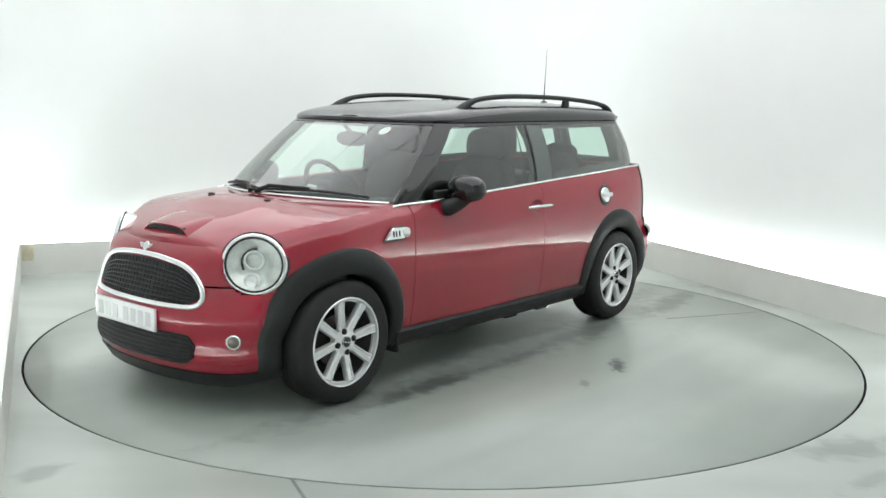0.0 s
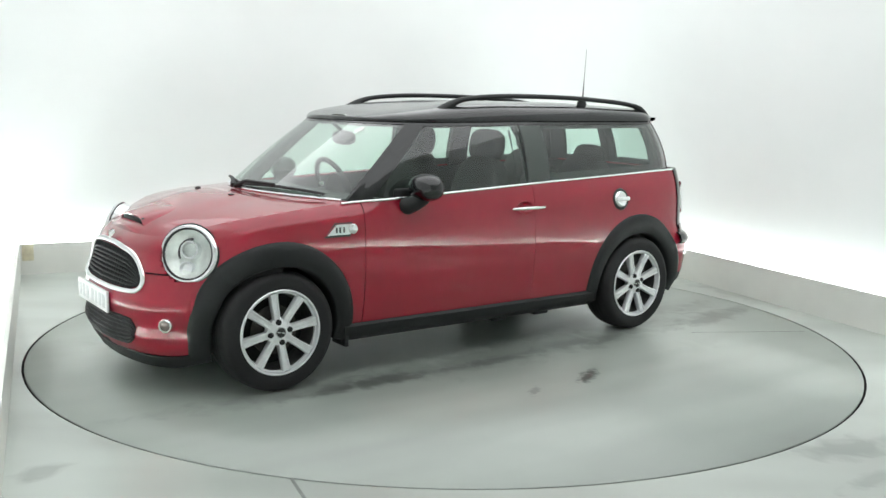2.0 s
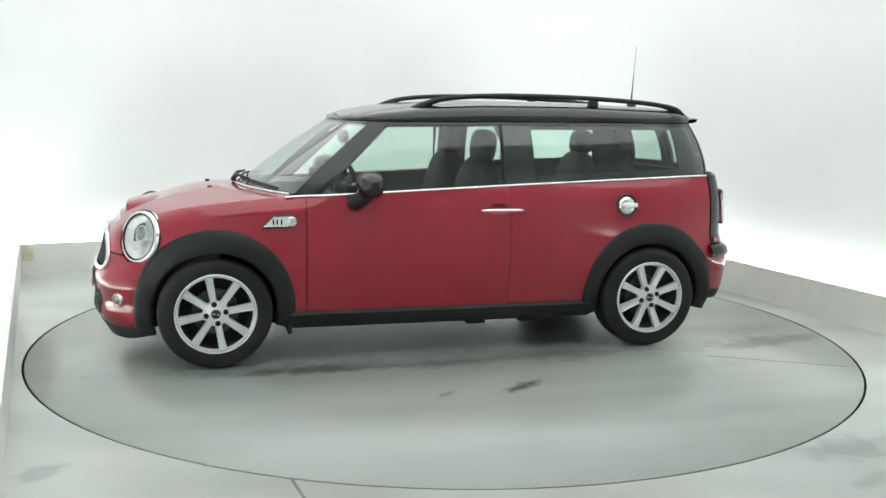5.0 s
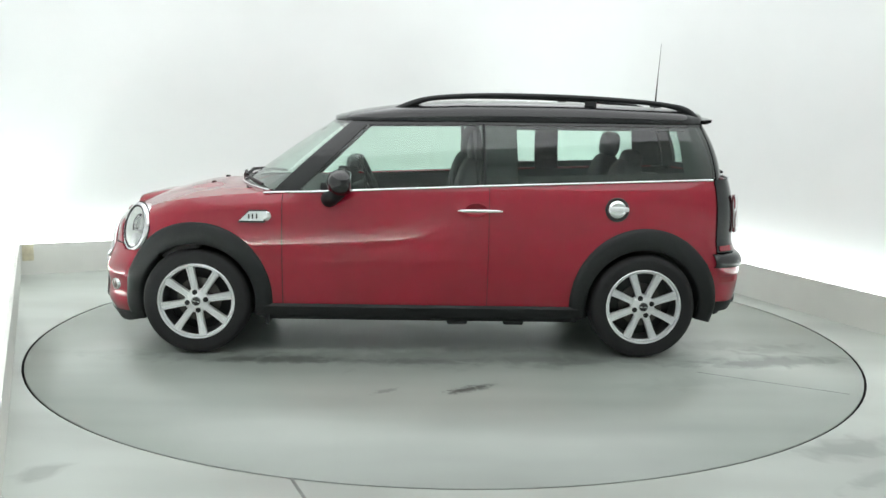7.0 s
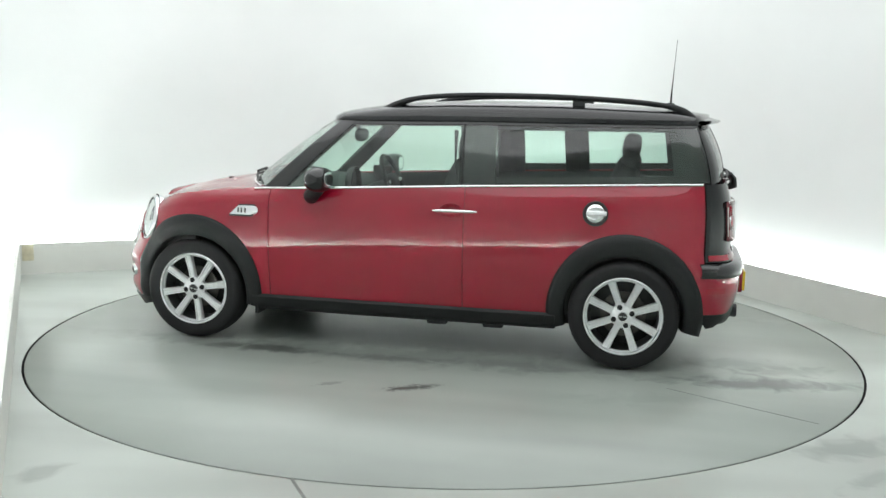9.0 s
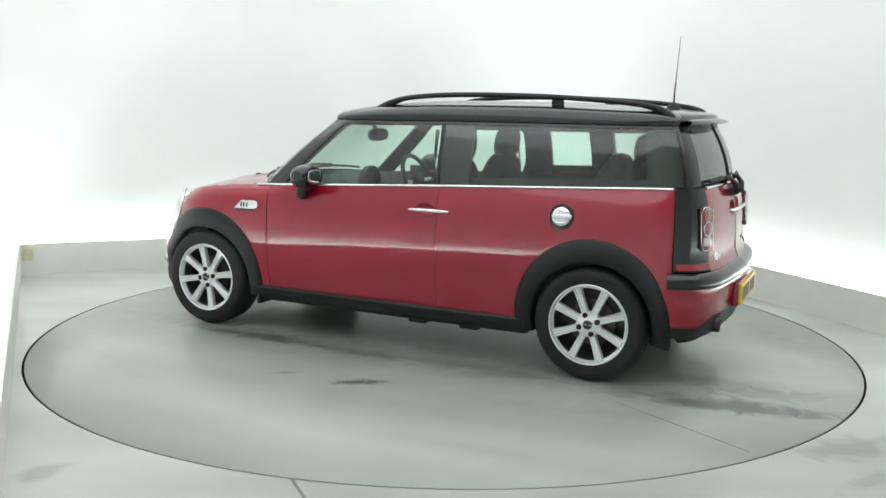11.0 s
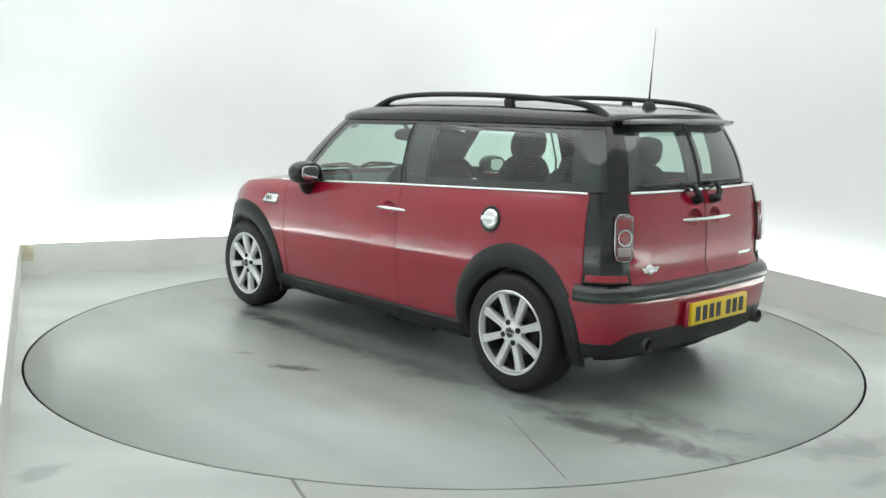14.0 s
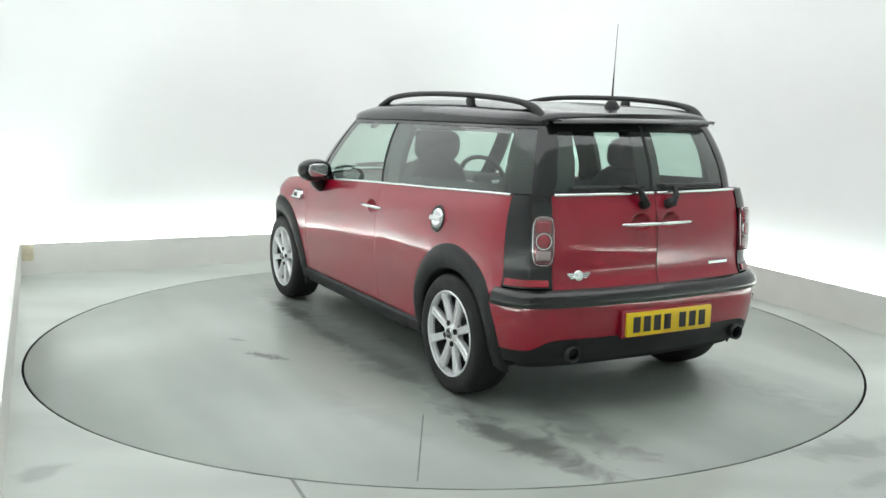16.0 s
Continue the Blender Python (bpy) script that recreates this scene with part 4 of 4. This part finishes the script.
def build_tail(car):
    for sg in (1, -1):
        # tail lamp
        tm = skin_frame(s_for_y(0.615, 0.83, False), 0.83, 0.008)
        shape = tm @ Matrix.Translation((0, 0.006, 0)) @ Matrix.Diagonal((0.82, 0.86, 1, 1))

        def pane(w, h, x, y, d, bev=0.012):
            return placed(box((x - w, y - h, 0.0), (x + w, y + h, d), bev), shape, sg)
        t = part("tail_lamp", pane(0.056, 0.125, 0, 0, 0.010), M_LAMP_BED, car, "upright tail lamp with chrome and red lenses")
        part("brake_lens", placed(lathe([(0, 0.022), (0.02, 0.021), (0.034, 0.016), (0.038, 0.008)], 24, "z", (0, 0.0, 0)), shape, sg), M_RED_LENS, t, "red round brake lens")
        part("upper_lens", pane(0.042, 0.030, 0, 0.074, 0.017, 0.008), M_RED_LENS, t, "red upper lens")
        part("reverse_lens", pane(0.042, 0.026, 0, -0.076, 0.016, 0.008), principled("clear_lamp_plastic", (0.42, 0.34, 0.34), 0.12, 0.3), t, "clear reversing lens")
        part("lamp_rim", placed(tube([(0.058 * math.copysign(abs(math.cos(a)) ** 0.5, math.cos(a)), 0.127 * math.copysign(abs(math.sin(a)) ** 0.5, math.sin(a)), 0.006) for a in np.linspace(0, 2 * math.pi, 33)], 0.0036, 6), shape, sg), M_CHROME, t, "bright chrome lamp surround")
        part("lamp_ring", placed(lathe([(0.038, 0.008), (0.040, 0.018), (0.045, 0.018), (0.047, 0.008)], 24, "z"), shape, sg), M_CHROME, t)
        lens = part("lamp_cover", pane(0.054, 0.122, 0, 0, 0.026, 0.013), M_LENS, t)
        lens.visible_shadow = False
        # red band under the corner panel
        part("corner_reflector", panel(s_at_x(-1.70), s_at_y(0.59, False), lambda x: 0.630, lambda x: 0.660, 10, 2, 0.012, sg), M_RED_LENS, car, "red reflector strip in the rear corner")
        # handle halves, hollows, wipers
        part("rear_handle", tube([face_point(sg * y, 0.898, o, False) for y, o in ((0.001, 0.030), (0.06, 0.032), (0.13, 0.032), (0.19, 0.028), (0.212, 0.014))], [0.0085, 0.009, 0.009, 0.0085, 0.006], 10), M_CHROME, car, "chrome rear door handle bar")
        hm = skin_frame(s_for_y(0.09, 0.90, False), 0.905, 0.001)
        part("handle_hollow", placed(lathe(BOWL, 32, "z"), hm @ Matrix.Diagonal((0.055, 0.041, 1, 1)), sg), M_RED, car, "red hollow behind the rear handle")
        wp = part("rear_wiper", tube([face_point(sg * 0.075, 0.985, 0.03, False), face_point(sg * 0.10, 1.03, 0.045, False), house(12.55, 0.06, 0.04, sg), house(12.2, 0.09, 0.030, sg)], [0.022, 0.016, 0.012, 0.008], 8), M_BLACK_PLASTIC, car, "black rear wiper")
        part("wiper_blade", tube([house(k, 0.075 + 0.01 * (k - 11.3), 0.022, sg) for k in np.linspace(12.75, 11.35, 8)], 0.009, 6), M_INK, wp)
        part("wiper_hub", placed(lathe([(0, 0.040), (0.016, 0.038), (0.022, 0.03), (0.024, 0)], 16, "z"), skin_frame(s_for_y(0.075, 0.985, False), 0.985), sg), M_BLACK_PLASTIC, wp)
        # exhaust ends
        e = part("exhaust_pipe", lathe([(0.030, 0.10), (0.030, -0.004), (0.034, -0.008), (0.038, -0.004), (0.038, 0.16)], 28, "x", (-1.888, sg * 0.512 - 0.035, 0.316)), M_EXHAUST, car, "dark steel exhaust tail pipe")
        part("pipe_inside", lathe([(0, 0.03), (0.035, 0.03)], 24, "x", (-1.888, sg * 0.512 - 0.035, 0.316)), M_DARK, e)
        part("bumper_reflector", panel(s_for_x(-1.70, 0.47), s_for_x(-1.80, 0.47), lambda x: 0.455, lambda x: 0.485, 6, 2, 0.010, sg), M_RED_LENS, car, "red reflector in the rear bumper")
    part("door_seam", tube([face_point(0.0, z, 0.001, False) for z in np.linspace(0.617, 1.03, 10)], 0.0016, 5), M_DARK, car)
    # plate
    x = -1.962
    pl = part("rear_plate", box((x, -0.29, 0.385), (x + 0.02, 0.23, 0.497), 0.003), M_PLATE_YELLOW, car, "yellow rear number plate")
    for i in range(7):
        y = 0.175 - i * 0.062 - (0.032 if i > 3 else 0)
        part("plate_bar", box((x - 0.0012, y - 0.021, 0.404), (x, y + 0.021, 0.478)), M_INK, pl)
    part("plate_recess", box((x + 0.015, -0.305, 0.376), (x + 0.05, 0.245, 0.506), 0.008), M_RED, car)
    # rear badge, plain
    b = lathe([(0, 0.008), (0.022, 0.007), (0.026, 0.003), (0.027, 0)], 20, "z")
    for sg in (1, -1):
        for dz, w in ((0.009, 0.060), (0.0, 0.052), (-0.009, 0.044)):
            box((min(sg * 0.025, sg * w), dz - 0.0032, 0.001), (max(sg * 0.025, sg * w), dz + 0.0032, 0.005), bm=b)
    part("badge", placed(b, skin_frame(s_for_y(0.44, 0.672, False), 0.672, 0.001)), M_CHROME, car, "chrome winged rear badge")
    part("model_letters", placed(box((-0.07, -0.008, 0), (0.07, 0.008, 0.004), 0.002), skin_frame(s_for_y(0.42, 0.685, False), 0.685, 0.001), -1), M_CHROME, car, "small chrome lettering bar")
    # aerial
    a = part("aerial_base", lathe([(0, 0.045), (0.018, 0.044), (0.030, 0.030), (0.042, 0.004), (0.044, -0.02)], 24, "z", (-1.487, 0, 1.425)), M_BLACK_PLASTIC, car, "black aerial base")
    part("aerial_mast", tube([(-1.487, 0, 1.46), (-1.489, 0, 1.53), (-1.496, 0, 1.66), (-1.506, 0, 1.84)], [0.006, 0.0045, 0.0019, 0.0012], 8), M_BLACK_PLASTIC, a, "thin black whip aerial")


def build_wipers(car):
    for sg, k0, k1 in ((1, -0.2, 1.75), (-1, 0.35, 1.72)):
        pts = []
        for f in np.linspace(0, 1, 9):
            k = k0 + (k1 - k0) * f
            pts.append(house(abs(k), 0.055 + 0.035 * math.sin(f * 2.6), 0.022, sg if k >= 0 else -sg))
        w = part("wiper", tube(pts, 0.008, 8), M_INK, car, "black windscreen wiper at rest")
        e = pts[4]
        part("wiper_arm", tube([pts[0] + Vector((0.05, 0, -0.01)), pts[1] + Vector((0.03, 0, 0.02)), e + Vector((0.015, 0, 0.012))], [0.014, 0.010, 0.007], 8), M_BLACK_PLASTIC, w)
    # scuttle panel and chrome line at the foot of the screen
    rows = []
    for y in np.linspace(-0.64, 0.64, 25):
        x = 1.10 - 0.24 * (abs(y) / 0.64) ** 2
        rows.append([(x + 0.012, y, 0.941 - 0.014 * (abs(y) / 0.64) ** 2), (x - 0.02, y, 0.946 - 0.014 * (abs(y) / 0.64) ** 2), (x - 0.12, y, 0.93)])
    part("scuttle", sheet(rows), M_BLACK_PLASTIC, car, "black scuttle panel")
    part("screen_foot_strip", tube([(1.115 - 0.245 * (abs(y) / 0.66) ** 2, y, 0.947 - 0.016 * (abs(y) / 0.66) ** 2) for y in np.linspace(-0.66, 0.66, 29)], 0.008, 8), M_CHROME, car, "bright strip at the foot of the windscreen")
    c = house(1.1, 0.87, -0.004)
    n = (house(1.1, 0.8) - house(1.1, 0.95)).cross(Vector((0, 1, 0))).normalized()
    q = n.to_track_quat("Z", "Y").to_matrix().to_4x4()
    part("paper_disc", placed(lathe([(0, 0.001), (0.036, 0.001), (0.036, -0.001), (0, -0.001)], 24, "z"), Matrix.Translation(c) @ q), M_WHITE_PAPER, car, "round white paper disc on the windscreen")


def build_seat(car, x, y, front=True, rest=1.19):
    s = part("front_seat" if front else "rear_seat", blob((0.28, 0, 0.50), (0.27, 0.24, 0.10), 3.2), M_FABRIC, car, "dark leather seat with a headrest")
    s.location = (x, y, 0)
    back = blob((0, 0, 0), (0.095, 0.25, 0.33), 3.4)
    for v in back.verts:
        v.co.y *= 1 - 0.22 * max(0, v.co.z / 0.31)
    part("backrest", placed(back, pose(-0.06, 0, 0.80, 0, -11, 0)), M_FABRIC, s)
    part("headrest", placed(blob((0, 0, 0), (0.06, 0.145 if front else 0.125, 0.10 if front else 0.085), 2.8), pose(-0.13, 0, rest, 0, -8, 0)), M_FABRIC, s)
    for dy in (-0.05, 0.05):
        part("headrest_post", tube([(-0.115, dy, 1.05), (-0.125, dy, rest - 0.02)], 0.007, 8), M_CHROME, s)
    return s


def build_cabin(car):
    for y in (0.36, -0.36):
        build_seat(car, -0.20, y)
    build_seat(car, -1.14, 0.30, False, 1.10)
    build_seat(car, -1.14, -0.30, False)
    rows = []
    for y in np.linspace(-0.66, 0.66, 17):
        b = 0.10 * (abs(y) / 0.66) ** 2
        rows.append([(1.04 - 2.2 * b, y, 0.925), (0.80 - b, y, 0.935), (0.62 - b * 0.5, y, 0.925), (0.52, y, 0.88), (0.50, y, 0.70), (0.56, y, 0.5)])
    part("dashboard", sheet(rows), M_TRIM, car, "dark dashboard")
    part("instrument_dial", lathe([(0, 0.0), (0.10, 0.0), (0.115, 0.012), (0.12, -0.03)], 32, "x", (0.52, 0, 0.90)), M_INK, car, "round central dial")
    ring = [(0.0, 0.185 * math.cos(a), 0.185 * math.sin(a)) for a in np.linspace(0, 2 * math.pi, 37)]
    m = pose(0.33, -0.36, 0.905, 0, 24, 0)
    sw = part("steering_wheel", placed(tube(ring, 0.016, 8), m), M_INK, car, "black three-spoke steering wheel")
    for a in (0, math.pi, -math.pi / 2):
        part("wheel_spoke", placed(tube([(0.02, 0.04 * math.cos(a), 0.04 * math.sin(a)), (0.0, 0.18 * math.cos(a), 0.18 * math.sin(a))], 0.014, 8), m), M_ALLOY, sw)
    part("wheel_boss", placed(blob((0.01, 0, 0), (0.04, 0.075, 0.06), 2.5), m), M_TRIM, sw)
    part("steering_column", tube([(0.34, -0.36, 0.90), (0.56, -0.36, 0.82)], 0.035, 12), M_TRIM, car)
    part("interior_mirror", blob((0.46, -0.02, 1.225), (0.025, 0.125, 0.042), 2.6), M_INK, car, "black interior mirror")
    part("mirror_stalk", tube([(0.47, -0.02, 1.26), (0.55, -0.02, 1.325)], 0.012, 8), M_INK, car)
    # headliner follows the roof
    rows = []
    for i in range(25):
        k = 0.6 + 12 * i / 24
        e = house(k, 0.985, -0.02)
        rows.append([Vector((e.x, e.y * c, e.z + 0.035 * (1 - abs(c) ** 2.6))) for c in np.linspace(1, -1, 15)])
    part("headliner", sheet(rows), M_HEADLINER, car, "pale cloth headliner")
    part("cabin_floor", box((-1.70, -0.66, 0.27), (0.80, 0.66, 0.30)), M_TRIM, car, "dark cabin floor")
    for sg in (1, -1):
        part("door_card", sheet([[(x, sg * 0.685, z) for z in (0.30, 0.6, 0.93 + 0.04 * (0.6 - x) / 0.97)] for x in np.linspace(0.75, -1.58, 12)]), M_TRIM, car, "dark door card")
        part("seat_belt", tube([house(6.5, 0.85, -0.05, sg), house(6.6, 0.3, -0.06, sg), Vector((-0.36, sg * 0.62, 0.7))], 0.012, 6, flat=0.3), M_INK, car, "black seat belt")
        part("parcel_side", box((-1.70, min(sg * 0.45, sg * 0.66), 0.85), (-1.30, max(sg * 0.45, sg * 0.66), 0.98), 0.03), M_TRIM, car)
    part("luggage_cover", box((-1.72, -0.60, 0.92), (-1.30, 0.60, 0.94), 0.006), M_TRIM, car, "dark luggage cover")


def build_wheel(car, a, hub_y, sg, turn):
    """Alloy wheel with eight spokes and its tyre."""
    w = part("wheel", lathe([(0, -0.002), (0.035, -0.002), (0.05, -0.008), (0.068, -0.012), (0.07, -0.04)], 32), M_ALLOY, car, "silver eight-spoke alloy wheel with its tyre")
    w.location = (a, sg * hub_y, HUB_Z)
    w.rotation_euler = (0, radians(turn), 0 if sg > 0 else math.pi)
    tyre = [(0.213, 0.0), (0.222, 0.006), (0.232, 0.006), (0.262, 0.012), (0.285, 0.004), (0.297, -0.012), (0.302, -0.03), (0.3045, -0.06), (0.3045, -0.14), (0.302, -0.17), (0.292, -0.19), (0.262, -0.205), (0.22, -0.20), (0.213, -0.19)]
    t = part("tyre", lathe(tyre, 64), M_RUBBER, w, "black road tyre")
    bm = bmesh.new()
    for h in (-0.07, -0.10, -0.13):
        lathe([(0.3042, h - 0.004), (0.3056, h - 0.003), (0.3056, h + 0.003), (0.3042, h + 0.004)], 48, bm=bm)
    part("tread_groove", bm, M_DARK, w)
    rim = part("rim", lathe([(0.214, -0.005), (0.217, 0.004), (0.213, 0.008), (0.207, 0.006), (0.205, -0.004), (0.203, -0.016), (0.200, -0.016), (0.198, -0.009), (0.195, -0.010), (0.194, -0.024)], 64), M_ALLOY, w, "silver alloy rim")
    # barrel and backing coloured dark to paint the shade between the spokes
    part("rim_barrel", lathe([(0.1935, -0.023), (0.190, -0.05), (0.184, -0.12), (0.19, -0.19)], 64), M_BARREL, w, "inner rim, coloured dark for the shade behind the spokes")
    bm = lathe([(0.0, -0.075), (0.125, -0.075), (0.125, -0.085), (0, -0.085)], 40)
    part("brake_disc", bm, M_STEEL, w, "grey steel brake disc")
    part("backing", lathe([(0, -0.13), (0.19, -0.13), (0.19, -0.14), (0, -0.14)], 32), M_DARK, w)
    for k in range(8):
        ang = 2 * math.pi * (k + 0.5) / 8
        prof = [(0.045, 0.0185, -0.010), (0.09, 0.0185, -0.008), (0.15, 0.0200, -0.004), (0.200, 0.0225, 0.002)]
        rows = []
        for r, hw, y in prof:
            rows.append([(r, y - 0.03, -hw), (r, y - 0.004, -hw), (r, y + 0.002, -hw + 0.004), (r, y + 0.002, -hw * 0.52), (r, y - 0.004, -hw * 0.42), (r, y - 0.001, -hw * 0.30), (r, y - 0.001, hw * 0.30), (r, y - 0.004, hw * 0.42), (r, y + 0.002, hw * 0.52), (r, y + 0.002, hw - 0.004), (r, y - 0.004, hw), (r, y - 0.03, hw)])
        bm = sheet(rows, close=True)
        bmesh.ops.transform(bm, matrix=Matrix.Rotation(ang, 4, "Y"), verts=bm.verts)
        part("spoke", bm, M_ALLOY, w)
    part("centre_cap", lathe([(0, 0.004), (0.024, 0.004), (0.028, 0.0), (0.028, -0.006)], 24), M_INK, w, "black centre cap")
    bm = lathe([(0.024, 0.005), (0.027, 0.006), (0.029, 0.0)], 24)
    for k in (-1, 1):
        box((k * 0.012 - 0.008, 0.0035, -0.003), (k * 0.012 + 0.008, 0.006, 0.003), bm=bm)
    part("cap_badge", bm, M_CHROME, w, "chrome ring and bars of the cap")
    for k in range(4):
        ang = math.pi / 4 + k * math.pi / 2 + 0.39
        part("bolt", lathe([(0, 0.001), (0.010, 0.001), (0.0145, -0.001), (0.0145, -0.012)], 12, center=(0.052 * math.cos(ang), 0, 0.052 * math.sin(ang))), M_DARK, w, "dark wheel bolt")
    return w


def build_car():
    car = thing("car", "glossy red estate car with black roof standing on the turntable", "car")
    build_body(car)
    build_house(car)
    for sg in (1, -1):
        build_wheel(car, AXLE, 0.768, sg, -12.5)
        build_wheel(car, -AXLE, 0.785, sg, -2.5)
    build_nose(car)
    build_sides(car)
    build_underside(car)
    build_tail(car)
    build_wipers(car)
    build_cabin(car)
    return car


car = build_car()


def motions():
    rows_t, rows_c = [], []
    for t, a in enumerate(HEADING):
        r = radians(a)
        rows_t.append((float(t), pose(0, 0, 0, 0, 0, a)))
        rows_c.append((float(t), pose(CAR_X * math.cos(r) - CAR_Y * math.sin(r), CAR_X * math.sin(r) + CAR_Y * math.cos(r), 0, 0, 0, a)))
    walk(turntable, rows_t)
    walk(car, rows_c)


motions()
